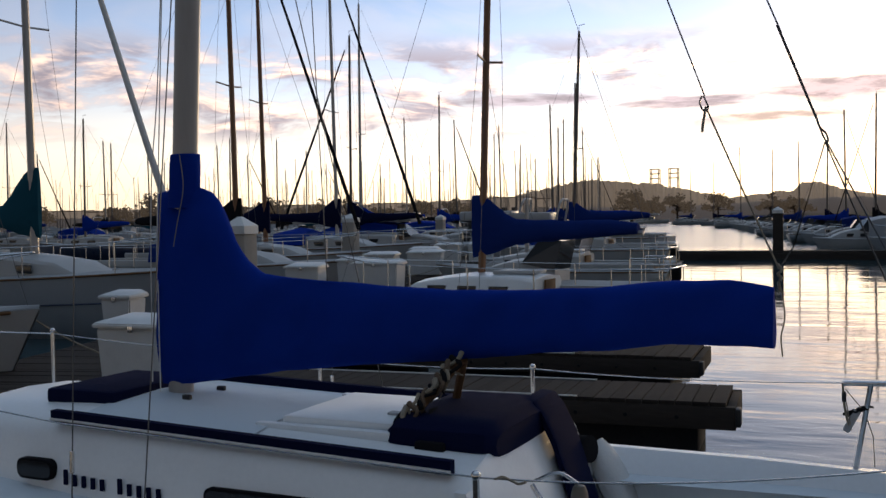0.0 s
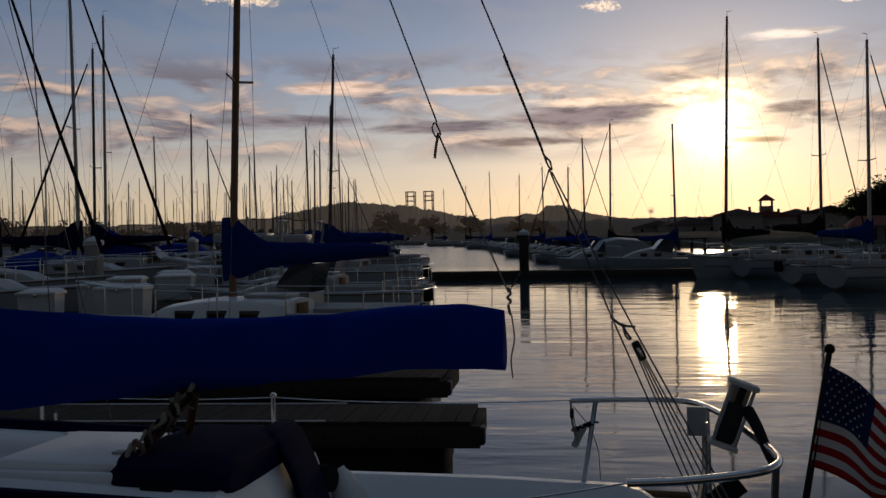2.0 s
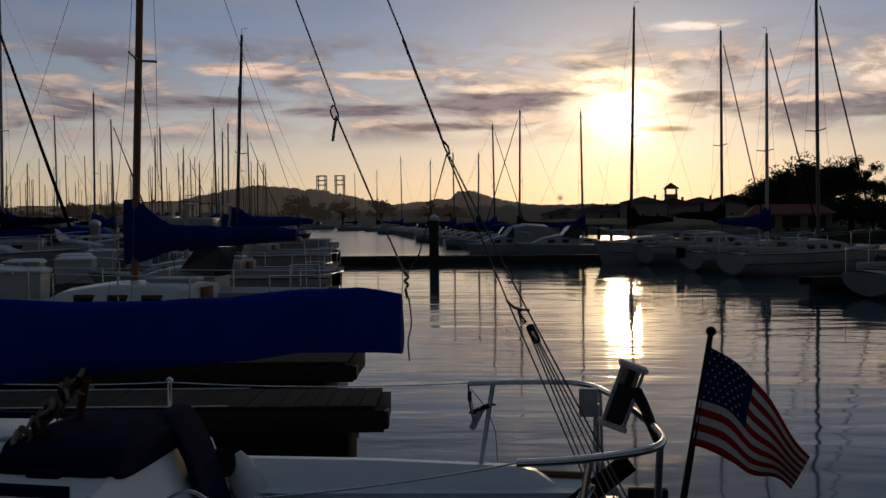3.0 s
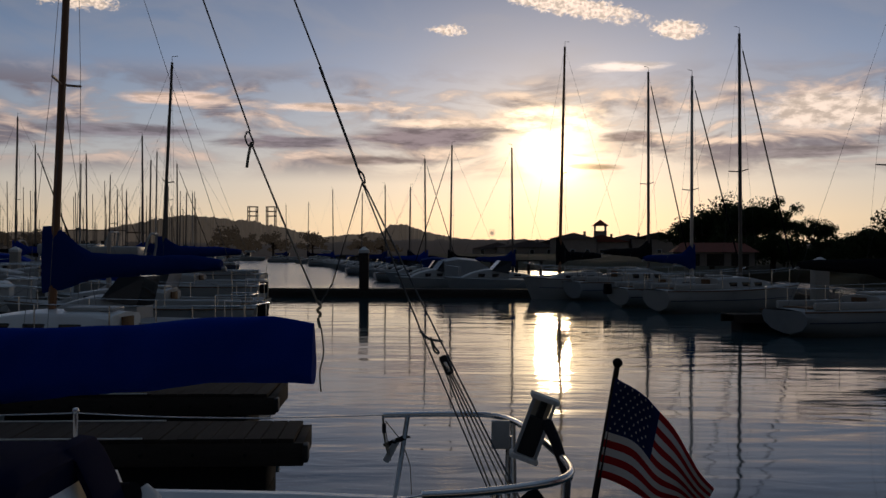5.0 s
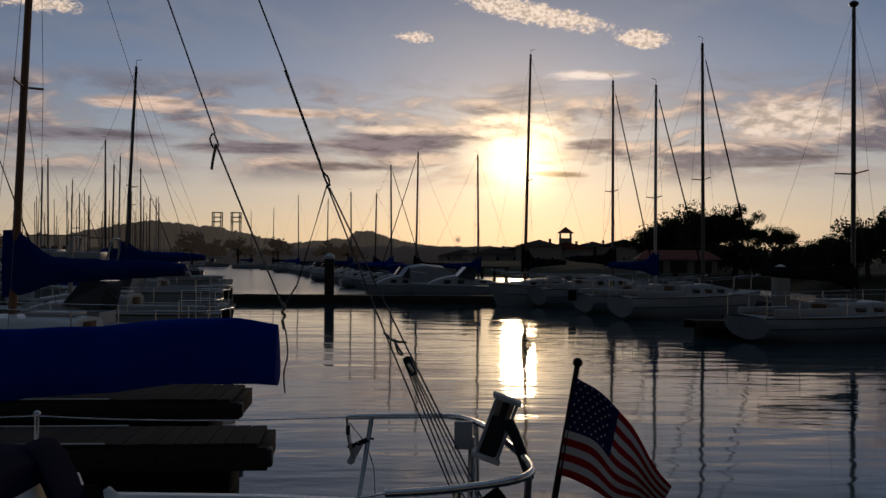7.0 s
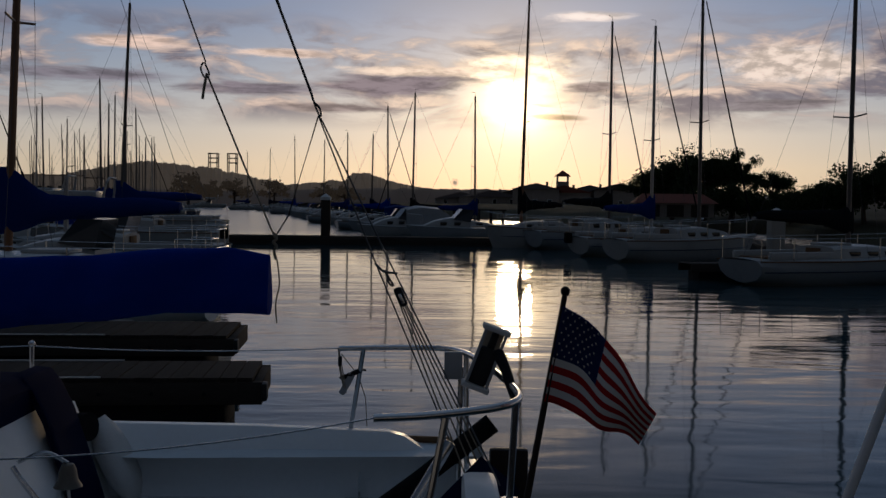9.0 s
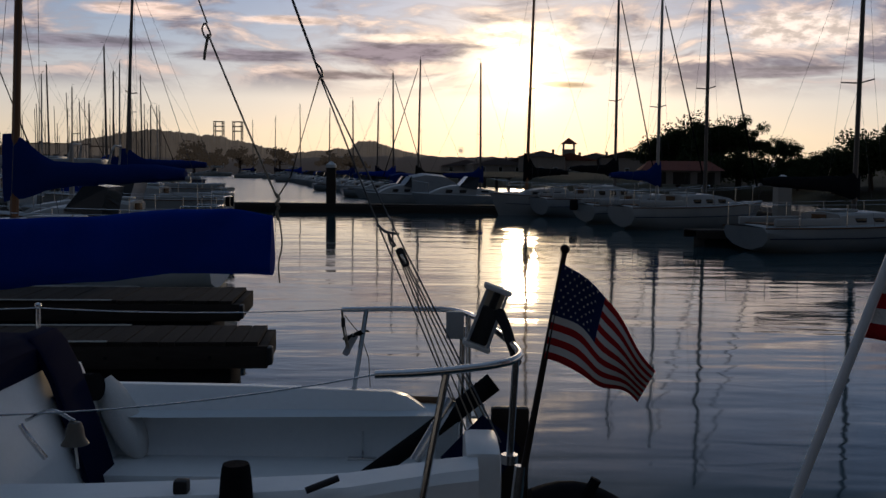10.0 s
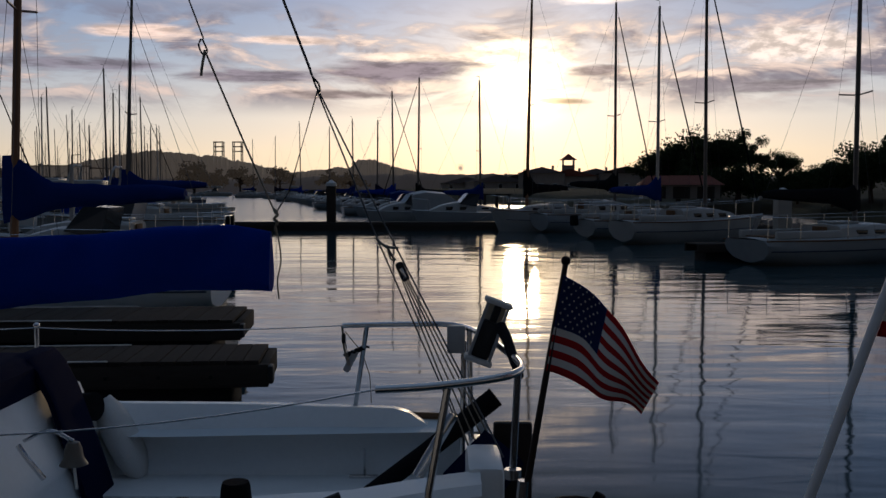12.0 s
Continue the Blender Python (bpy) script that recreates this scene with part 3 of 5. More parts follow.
# grey non-skid panel on the roof
bm = bmesh.new()
rings = []
for i in range(14):
    x = -2.95 + 1.0 * i / 13
    z = roof_z(x)
    rings.append([(x, CY - 0.56, z + 0.010), (x, CY - 0.32, z + 0.043), (x, CY, z + 0.058), (x, CY + 0.32, z + 0.043), (x, CY + 0.56, z + 0.010)])
loft(bm, rings, closed=False)
part("roof_panel", bm, NONSKID, near_boat, "grey non-skid roof panel", inworld=True)
# sliding hatch and its track
part("sliding_hatch", slab((-1.62, CY + 0.02, 1.195), (0.62, 0.66, 0.05), 0.018), GEL, near_boat, "raised white sliding hatch", inworld=True)
part("hatch_track", slab((-1.55, CY - 0.37, 1.175), (0.95, 0.05, 0.045), 0.01), GEL, near_boat, inworld=True)
part("hatch_track", slab((-1.55, CY + 0.41, 1.175), (0.95, 0.05, 0.045), 0.01), GEL, near_boat, inworld=True)
part("vent", slab((-1.42, CY - 0.12, 1.226), (0.09, 0.05, 0.012), 0.004), PLASTIC, near_boat, inworld=True)
# forward hatch under a navy cover
bm = slab((-3.14, CY - 0.02, 1.235), (0.46, 0.66, 0.085), 0.025)
part("hatch_cover", bm, NAVY, near_boat, "navy canvas forward hatch cover", inworld=True)
# dark handrails along both roof edges
for sgn in (-1, 1):
    pts = [(-3.03 + 2.11 * i / 12, CY + sgn * 0.625, roof_z(-3.03 + 2.11 * i / 12) + 0.03) for i in range(13)]
    bm = bmesh.new()
    loft(bm, [[(x, y - 0.02, z - 0.035), (x, y + 0.02, z - 0.035), (x, y + 0.02, z + 0.02), (x, y - 0.02, z + 0.02)] for x, y, z in pts])
    part("handrail", bm, NAVY, near_boat, "dark canvas-covered handrail", inworld=True)
for y0 in (-0.14, 0.14):
    part("mast_block", slab((-2.62, CY + y0, 1.225), (0.05, 0.025, 0.045), 0.008), RUBBER, near_boat, inworld=True)
part("rail_trim", rod([(-3.03 + 2.11 * k / 12, CY - 0.647, roof_z(-3.03 + 2.11 * k / 12) + 0.008) for k in range(13)], 0.007, 6), LINE, near_boat, "white trim under the handrail", inworld=True)
# side windows and dark lettering bars
def round_plate(x0, x1, z0, z1, y0, y1, r):
    """An upright plate with rounded corners between two depths."""
    ring = []
    for cx, cz, a0 in ((x1 - r, z1 - r, 0), (x0 + r, z1 - r, 90), (x0 + r, z0 + r, 180), (x1 - r, z0 + r, 270)):
        ring += [(cx + r * math.cos(radians(a0 + k * 18)), cz + r * math.sin(radians(a0 + k * 18))) for k in range(6)]
    return loft(bmesh.new(), [[(x, y, z) for x, z in ring] for y in (y0, y1)])


for x0, x1, zc in ((-3.21, -2.98, 0.955), (-2.09, -1.50, 0.915)):
    for sgn in (-1, 1):
        ys = sorted((CY + sgn * 0.66, CY + sgn * 0.694))
        win = part("cabin_window", round_plate(x0, x1, zc - 0.05, zc + 0.05, *ys, 0.04), BLACK, near_boat, "dark oblong cabin window", inworld=True)
        ys = sorted((CY + sgn * 0.67, CY + sgn * 0.697))
        part("pane", round_plate(x0 + 0.012, x1 - 0.012, zc - 0.038, zc + 0.038, *ys, 0.03), GLASSDARK, win, inworld=True)
for x0, n in ((-2.93, 5), (-2.60, 5)):
    for k in range(n):
        h = 0.072 if k == 0 else 0.055
        part("lettering_bar", slab((x0 + 0.028 + k * 0.056, CY - 0.686, 0.895 + h / 2 - 0.04 * (x0 + 2.93 + k * 0.056)), (0.022, 0.012, h), 0.003), NAVY, near_boat, "dark lettering bar", inworld=True)

# mast, boom and the sail cover
bm = bmesh.new()
rings = []
for z, k in ((1.17, 1.0), (3.0, 1.0), (6.0, 0.98), (8.6, 0.9), (9.45, 0.7)):
    x0 = -2.705 + 0.055 * (z - 2.48)
    rings.append([(x0 + 0.073 * k * math.cos(a), CY + 0.052 * k * math.sin(a), z) for a in (2 * math.pi * j / 16 for j in range(16))])
loft(bm, rings)
mast = part("mast", bm, ALLOY, near_boat, "bare aluminium mast", inworld=True)
part("mast_step", slab((-2.77, CY, 1.20), (0.20, 0.16, 0.03), 0.008), STEEL, near_boat, inworld=True)
for sgn in (-1, 1):
    part("spreader", rod([(-2.53, CY, 5.6), (-2.5, CY + sgn * 0.8, 5.68)], 0.018, 8, 0.012), ALLOY, near_boat, inworld=True)
    part("upper_shroud", rod([(-2.33, CY, 9.3), (-2.5, CY + sgn * 0.8, 5.68), (-2.48, CY + sgn * 1.07, 0.85)], 0.003, 6), WIRE, near_boat, inworld=True)
    part("lower_shroud", rod([(-2.54, CY, 5.5), (-2.09, CY + sgn * 1.08, 0.86)], 0.003, 6), WIRE, near_boat, inworld=True)
    tb_ = part("turnbuckle", rod([(-2.484, CY + sgn * 1.052, 1.17), (-2.483, CY + sgn * 1.057, 1.08)], 0.011, 8), STEEL, near_boat, inworld=True)
part("forestay", rod([(-2.33, CY, 9.35), (-6.15, CY, 1.15)], 0.005, 6), WIRE, near_boat, inworld=True)
part("boom", rod([(-2.66, CY, 1.56), (0.20, CY, 1.68)], 0.045, 10), ALLOY, near_boat, inworld=True)
TOP = [(-2.89, 2.28), (-2.80, 2.30), (-2.62, 2.305), (-2.53, 2.28), (-2.47, 2.18), (-2.40, 2.02), (-2.33, 1.92), (-2.24, 1.86), (-2.0, 1.835), (-1.6, 1.81), (-1.2, 1.79), (-0.8, 1.795), (-0.5, 1.81), (-0.15, 1.845), (0.05, 1.845), (0.225, 1.82)]
BOT = [(-2.89, 1.265), (-2.75, 1.27), (-2.66, 1.285), (-2.2, 1.36), (-1.7, 1.42), (-1.2, 1.465), (-0.7, 1.52), (-0.4, 1.545), (-0.2, 1.575), (0.225, 1.575)]
bm = bmesh.new()
rings = []
NX, NR = 90, 26
for i in range(NX + 1):
    x = -2.89 + 3.115 * i / NX
    zt, zb = lerp_table(TOP, x), lerp_table(BOT, x)
    zt += 0.006 * noise.noise((x * 5, 0, 0))
    zb += 0.008 * noise.noise((x * 6, 4, 0))
    hw = lerp_table([(-2.89, 0.03), (-2.84, 0.115), (-2.7, 0.145), (-2.55, 0.14), (-2.4, 0.115), (-1.2, 0.10), (0.15, 0.085), (0.225, 0.07)], x)
    ring = []
    for j in range(NR):
        a = 2 * math.pi * j / NR
        ca, sa_ = math.cos(a), math.sin(a)
        zz = (zt + zb) / 2 + (zt - zb) / 2 * math.copysign(abs(ca) ** 0.75, ca)
        k = (zz - zb) / max(0.05, zt - zb)
        belly = 1.05 - 0.45 * k + 0.25 * max(0, 0.45 - k)
        pull = x - 0.8 * (zz - 1.5)
        fold = 0.020 * noise.noise((pull * 8, zz * 2.2, j > NR / 2)) + 0.046 * noise.noise((pull * 2.9, zz * 1.4, 9)) + 0.010 * math.sin(26 * (x + 0.9 * zz)) * max(0.0, min(1.0, -1.6 - x)) * max(0.0, zz - 1.5)
        ring.append((x, CY + hw * belly * math.copysign(abs(sa_) ** 0.8, sa_) + fold * (1 if sa_ > 0 else -1) * min(1, abs(sa_) * 2), zz))
    rings.append(ring)
loft(bm, rings)
cover = part("sail_cover", bm, BLUE, near_boat, "bright blue canvas sail cover along the boom", inworld=True)
bm = bmesh.new()
rings = []
for z in (2.2, 2.26, 2.32, 2.38, 2.44, 2.475, 2.48):
    x0 = -2.705 + 0.055 * (z - 2.48)
    k = lerp_table([(2.2, 1.3), (2.4, 1.16), (2.475, 1.13), (2.48, 1.02)], z)
    rings.append([(x0 + 0.073 * k * math.cos(a) + 0.004 * math.sin(5 * a + z * 20), CY + 0.056 * k * math.sin(a), z) for a in (2 * math.pi * j / 18 for j in range(18))])
loft(bm, rings)
part("cover_collar", bm, BLUE, cover, inworld=True)
part("halyard", rod(curve([(-2.42, CY - 0.075, 9.0), (-2.80, CY - 0.10, 2.4), (-2.80, CY - 0.125, 1.8), (-2.79, CY - 0.14, 1.25)], 6), 0.003, 6), LINE, near_boat, "pale halyard hanging beside the mast", inworld=True)
part("halyard", rod(curve([(-2.46, CY - 0.03, 9.0), (-2.80, CY - 0.03, 3.5), (-2.85, CY - 0.10, 2.3), (-2.85, CY - 0.13, 1.3)], 6), 0.003, 6), LINE, near_boat, inworld=True)
part("cover_tie", rod(curve([(-2.66, CY - 0.10, 2.47), (-2.63, CY - 0.115, 2.3), (-2.67, CY - 0.12, 2.12), (-2.69, CY - 0.13, 2.0)], 6), 0.0025, 6), ROPE, near_boat, inworld=True)

# companionway: folded navy canopy, draped strip, boom crutch with old cloth
bm = bmesh.new()
rings = []
for i in range(14):
    x = -1.36 + 0.52 * i / 13
    e = 1 - abs(i / 6.5 - 1) ** 12
    hh = 0.118 * (0.55 + 0.45 * e) + 0.008 * noise.noise((x * 9, 1, 0))
    ring = []
    for j in range(16):
        a = 2 * math.pi * j / 16
        ring.append((x, CY + 0.04 + (0.40 + 0.05 * e) * math.copysign(abs(math.cos(a)) ** 0.5, math.cos(a)), 1.165 + hh * 0.86 * math.copysign(abs(math.sin(a)) ** 0.6, math.sin(a))))
    rings.append(ring)
loft(bm, rings)
part("canopy", bm, NAVY, near_boat, "folded navy canvas companionway canopy", inworld=True)
bm = bmesh.new()
rings = []
for x, z in ((-0.96, 1.262), (-0.895, 1.255), (-0.85, 1.20), (-0.79, 1.08), (-0.73, 0.90), (-0.67, 0.72), (-0.61, 0.52)):
    rings.append([(x + 0.024, CY + 0.19, z - 0.002), (x + 0.026, CY + 0.21, z + 0.004), (x + 0.026, CY + 0.49, z + 0.004), (x + 0.024, CY + 0.51, z), (x, CY + 0.50, z - 0.02), (x, CY + 0.20, z - 0.02)])
loft(bm, rings)
part("companionway_drape", bm, NAVY, near_boat, "navy canvas strip draped over the companionway", inworld=True)
part("crutch_block", slab((-1.12, CY - 0.38, 1.135), (0.14, 0.10, 0.09), 0.015), BLACK, near_boat, inworld=True)
crutch = part("boom_crutch", rod([(-1.36, CY - 0.30, 1.15), (-1.13, CY - 0.05, 1.47)], 0.02, 8), TEAK, near_boat, "wooden boom crutch", inworld=True)
part("crutch_leg", rod([(-1.30, CY + 0.22, 1.15), (-1.13, CY - 0.02, 1.47)], 0.02, 8), TEAK, near_boat, inworld=True)
rr = random.Random(5)
for i in range(16):
    k0 = 0.06 + 0.062 * i
    base_p = Vector((-1.36, CY - 0.33, 1.17)).lerp(Vector((-1.13, CY - 0.08, 1.48)), k0)
    u = lambda w: rr.uniform(-w, w)
    pts = [base_p + Vector((u(0.02), 0.02 + u(0.02), 0.035)), base_p + Vector((0.02 + u(0.03), -0.03, 0.01)), base_p + Vector((u(0.035), -0.04, -0.03)),
           base_p + Vector((u(0.05), -0.035, -0.06 - 0.05 * rr.random()))]
    part("rag", rod(curve(pts, 4), rr.uniform(0.010, 0.018), 6, 0.004), (ROPE, TAN, BLACK)[i % 3], near_boat, "tattered weathered cloth wrapping", inworld=True)
bm = bmesh.new()
rings = []
for i in range(8):
    k = i / 7
    p = Vector((-1.43, CY - 0.34, 1.13)).lerp(Vector((-1.20, CY - 0.20, 1.27)), k)
    rings.append([p + Vector((0.06 * (1.2 - k) * math.cos(a), 0.05 * math.sin(a), 0.05 * (1.2 - k) * math.sin(a + 0.5) + 0.01 * noise.noise((a * 2, i, 0)))) for a in (2 * math.pi * j / 10 for j in range(10))])
loft(bm, rings)
part("bundle", bm, BLACK, near_boat, "dark bundled cloth at the crutch foot", inworld=True)

# bulkhead and its fittings
bm = bmesh.new()
loft(bm, [[(-0.870 + 0.4 * (1.15 - z), CY - 0.70, z), (-0.870 + 0.4 * (1.15 - z), CY + 0.70, z), (-0.92 + 0.4 * (1.15 - z), CY + 0.70, z), (-0.92 + 0.4 * (1.15 - z), CY - 0.70, z)] for z in (0.24, 0.5, 0.8, 1.06)])
part("bulkhead", bm, GEL, near_boat, inworld=True)
bm = bmesh.new()
loft(bm, [[(x, CY + 0.60, z), (x + 0.085, CY + 0.60, z - 0.02), (x + 0.085, CY + 0.66, z - 0.02), (x, CY + 0.66, z)] for x, z in ((-0.935, 1.125), (-0.915, 1.10), (-0.86, 0.98), (-0.80, 0.84))])
bmesh.ops.bevel(bm, geom=bm.edges[:], offset=0.012, segments=2, affect="EDGES")
part("companionway_cheek", bm, GEL, near_boat, inworld=True)
part("compass", rod([(-0.80, CY + 0.60, 0.955), (-0.715, CY + 0.57, 0.965)], 0.068, 16), BLACK, near_boat, "round black bulkhead compass", inworld=True)
bm = bmesh.new()
rings = []
for k in range(9):
    s = k / 8
    c = Vector((-0.735, CY + 0.74, 0.965)).lerp(Vector((-0.53, CY + 0.66, 0.60)), s)
    w = 0.12 * (1 - abs(2 * s - 1) ** 3 * 0.6)
    rings.append([c + Vector((0.075 * (1 - abs(2 * s - 1) ** 3 * 0.6) * math.cos(a), w * math.sin(a), 0.02 * math.cos(a))) for a in (2 * math.pi * j / 14 for j in range(14))])
loft(bm, rings)
part("cushion", bm, WHITECLOTH, near_boat, "white cushion leaning on the bulkhead", inworld=True)
bm = bmesh.new()
rings = []
BX, BY = -0.55, CY - 0.15
for r, z in ((0.006, 0.985), (0.024, 0.98), (0.034, 0.955), (0.038, 0.92), (0.056, 0.89), (0.05, 0.888), (0.025, 0.92)):
    rings.append([(BX + r * math.cos(a), BY + r * math.sin(a), z) for a in (2 * math.pi * j / 16 for j in range(16))])
loft(bm, rings)
bell = part("bell", bm, BRASS, near_boat, "small dull metal bell", inworld=True)
part("bell_bracket", rod(curve([(-0.74, BY - 0.02, 0.99), (-0.64, BY - 0.01, 1.03), (-0.55, BY, 0.985)], 5), 0.008, 6), STEEL, near_boat, inworld=True)
part("bell_rope", rod([(-0.55, BY, 0.90), (-0.54, BY, 0.79)], 0.006, 6), LINE, near_boat, inworld=True)
part("winch_handle", rod(curve([(-0.72, BY - 0.12, 1.0), (-0.68, BY - 0.12, 0.94), (-0.63, BY - 0.10, 0.86)], 4), 0.011, 8), STEEL, near_boat, inworld=True)

# cockpit: coamings, seats, sole, transom
def coaming(sgn):
    bm = bmesh.new()
    rings = []
    for x, zt in ((-0.80, 0.925), (-0.3, 0.935), (0.2, 0.95), (0.62, 0.965), (0.80, 0.99), (0.95, 1.01), (1.06, 1.02)) if sgn < 0 else ((-0.80, 0.91), (0.0, 0.905), (0.68, 0.90), (0.76, 0.88), (0.90, 0.79), (1.06, 0.78)):
        zb = sheer_z(x) - 0.02
        o = 1.0 - max(0, x) * 0.10
        i_ = 0.66 if x < 0.9 else 0.70
        prof = [(o, zb), (o - 0.02, zt - 0.03), (o - 0.05, zt), (o - 0.12, zt + 0.004), (o - 0.15, zt - 0.025), (i_ + 0.03, 0.66), (i_, 0.605), (i_, 0.50)] if sgn > 0 else [(o, zb), (o - 0.02, zt - 0.03), (o - 0.05, zt), (o - 0.20, zt + 0.004), (o - 0.23, zt - 0.025), (i_ + 0.05, 0.66), (i_, 0.605), (i_, 0.50)]
        rings.append([(x, CY + sgn * yy, zz) for yy, zz in prof])
    loft(bm, rings)
    return bm


part("near_coaming", coaming(-1), GEL, near_boat, inworld=True)
part("far_coaming", coaming(1), GEL, near_boat, inworld=True)
for sgn in (-1, 1):
    part("seat", slab((0.17, CY + sgn * 0.51, 0.585), (1.80, 0.34, 0.05), 0.015), GEL, near_boat, inworld=True)
    part("seat_front", slab((0.17, CY + sgn * 0.355, 0.42), (1.80, 0.03, 0.30), 0.008), GEL, near_boat, inworld=True)
part("cockpit_sole", slab((0.17, CY, 0.26), (1.84, 0.72, 0.04), 0.005), NONSKID, near_boat, inworld=True)
part("stern_block", slab((1.08, CY - 0.55, 0.93), (0.13, 0.34, 0.22), 0.03), GEL, near_boat, "white stern corner locker", inworld=True)
part("stern_deck", slab((1.08, CY + 0.12, 0.80), (0.14, 0.96, 0.06), 0.015), GEL, near_boat, inworld=True)
part("sheet_winch", rod([(0.27, CY - 0.95, 0.93), (0.27, CY - 0.95, 1.0), (0.27, CY - 0.95, 1.045), (0.27, CY - 0.95, 1.06)], 0.056, 20, 0.042), BLACK, near_boat, "jib winch under a black cover", inworld=True)
part("sheet_cleat", rod([(0.50, CY - 0.97, 0.98), (0.60, CY - 0.93, 1.01)], 0.012, 8), RUBBER, near_boat, "black jam cleat", inworld=True)
part("cam_cleat", slab((0.08, CY - 0.90, 0.965), (0.05, 0.05, 0.05), 0.012), RUBBER, near_boat, inworld=True)
part("fairlead", rod([(0.08, CY - 1.06, 0.90), (0.20, CY - 1.06, 0.90)], 0.02, 10), STEEL, near_boat, inworld=True)
part("seat_cleat", slab((0.55, CY + 0.62, 0.615), (0.14, 0.03, 0.02), 0.006), STEEL, near_boat, inworld=True)
part("seat_pin", rod([(0.55, CY + 0.66, 0.61), (0.55, CY + 0.66, 0.74)], 0.006, 6), STEEL, near_boat, inworld=True)

# tiller under a black sleeve, and the lifting arm
part("tiller", rod([(0.60, CY - 0.05, 0.72), (0.86, CY, 0.90), (1.15, CY + 0.02, 1.13)], 0.036, 12, 0.044), BLACK, near_boat, "tiller in a black canvas sleeve", inworld=True)
part("rudder_head", slab((1.22, CY, 0.82), (0.16, 0.05, 0.42), 0.015), DARKWOOD, near_boat, inworld=True)
part("lifting_arm", rod([(0.84, CY - 0.55, 0.96), (0.97, CY - 0.52, 1.18)], 0.021, 10), STEEL, near_boat, inworld=True)
bm = bmesh.new()
bm.faces.new([bm.verts.new(p) for p in ((0.93, CY - 0.10, 0.84), (1.10, CY - 0.10, 1.02), (1.22, CY - 0.35, 0.98), (1.12, CY - 0.40, 0.86))])
r = bmesh.ops.extrude_face_region(bm, geom=bm.faces[:])
bmesh.ops.translate(bm, vec=(0.02, 0.0, -0.03), verts=[v for v in r["geom"] if isinstance(v, bmesh.types.BMVert)])
part("stern_cloth", bm, NAVY, near_boat, "dark cloth over the stern", inworld=True)

# stern rail
bm = rod(curve([(0.44, CY + 0.72, 1.33), (0.75, CY + 0.74, 1.335), (0.98, CY + 0.60, 1.35), (1.10, CY + 0.2, 1.365), (1.17, CY - 0.3, 1.375), (1.20, CY - 0.62, 1.385), (1.185, CY - 0.78, 1.385), (1.10, CY - 0.88, 1.38), (0.89, CY - 0.96, 1.37), (0.72, CY - 0.985, 1.365)], 8), 0.0135, 10)
pulpit = part("stern_rail", bm, STEEL, near_boat, "stainless tube stern rail", inworld=True)
for a, b2 in (((0.56, CY + 0.73, 1.335), (0.48, CY + 0.90, 0.86)), ((0.95, CY - 0.93, 1.372), (0.87, CY - 0.95, 0.93)), ((1.185, CY - 0.76, 1.385), (1.17, CY - 0.74, 1.03)), ((1.02, CY + 0.05, 1.36), (1.01, CY + 0.05, 0.82)), ((1.05, CY + 0.42, 1.36), (1.06, CY + 0.42, 0.80))):
    part("rail_post", rod([a, b2], 0.0125, 8), STEEL, near_boat, inworld=True)
    part("post_foot", rod([Vector(b2) + Vector((0, 0, 0.012)), Vector(b2) - Vector((0, 0, 0.02))], 0.03, 10), STEEL, near_boat, inworld=True)
part("rail_line", rod([(0.44, CY + 0.72, 1.33), (0.445, CY + 0.75, 1.22), (0.46, CY + 0.80, 1.12)], 0.006, 6), ROPE, near_boat, inworld=True)
part("rail_wrap", rod(curve([(0.545 - 0.10 * k / 30 + 0.02 * math.cos(k * 1.1), CY + 0.775 + 0.04 * k / 30 + 0.02 * math.sin(k * 1.1), 1.215 - 0.05 * k / 30) for k in range(30)], 2), 0.006, 5), BLACK, near_boat, "dark cord wrapped round a rail post", inworld=True)
part("rail_cleat", slab((0.475, CY + 0.79, 1.145), (0.032, 0.03, 0.12), 0.010, Matrix.Rotation(radians(28), 4, "Y")), PLASTIC, near_boat, "pale jam cleat tied to a rail post", inworld=True)
part("rail_block", slab((0.445, CY + 0.735, 1.265), (0.02, 0.018, 0.05), 0.007), RUBBER, near_boat, "small black block under the rail", inworld=True)
for dx in (-0.008, 0.006):
    part("rail_tackle", rod([(0.447 + dx, CY + 0.735, 1.25), (0.470 + dx * 0.5, CY + 0.785, 1.10)], 0.0028, 5), ROPE, near_boat, inworld=True)
part("rail_tackle", rod([(0.452, CY + 0.73, 1.30), (0.53, CY + 0.78, 1.19), (0.565, CY + 0.82, 1.07), (0.57, CY + 0.86, 0.92)], 0.0026, 5), ROPE, near_boat, inworld=True)
part("antenna_plate", slab((0.985, CY + 0.02, 1.37), (0.075, 0.035, 0.115), 0.008), PLASTIC, near_boat, "grey plastic box on the stern rail", inworld=True)
tilt = Matrix.Rotation(radians(20), 4, "Y")
lantern = part("rescue_light", slab(Vector((1.112, CY - 0.12, 1.425)) + tilt @ Vector((0, 0, -0.035)), (0.076, 0.055, 0.155), 0.014, tilt), RUBBER, near_boat, "dark rescue light tilted in a pale frame on the stern rail", inworld=True)
part("light_stem", slab(Vector((1.112, CY - 0.12, 1.425)) + tilt @ Vector((0.004, 0, 0.07)), (0.03, 0.03, 0.08), 0.010, tilt), RUBBER, near_boat, inworld=True)
# added sheet, coloured like the bright sky that shows through here
part("light_back", slab(Vector((1.112, CY - 0.085, 1.425)) + tilt @ Vector((0, 0, 0.02)), (0.084, 0.006, 0.20), 0.002, tilt), SKYSHEET, near_boat, "pale sheet added behind the light for the sky showing through", inworld=True)
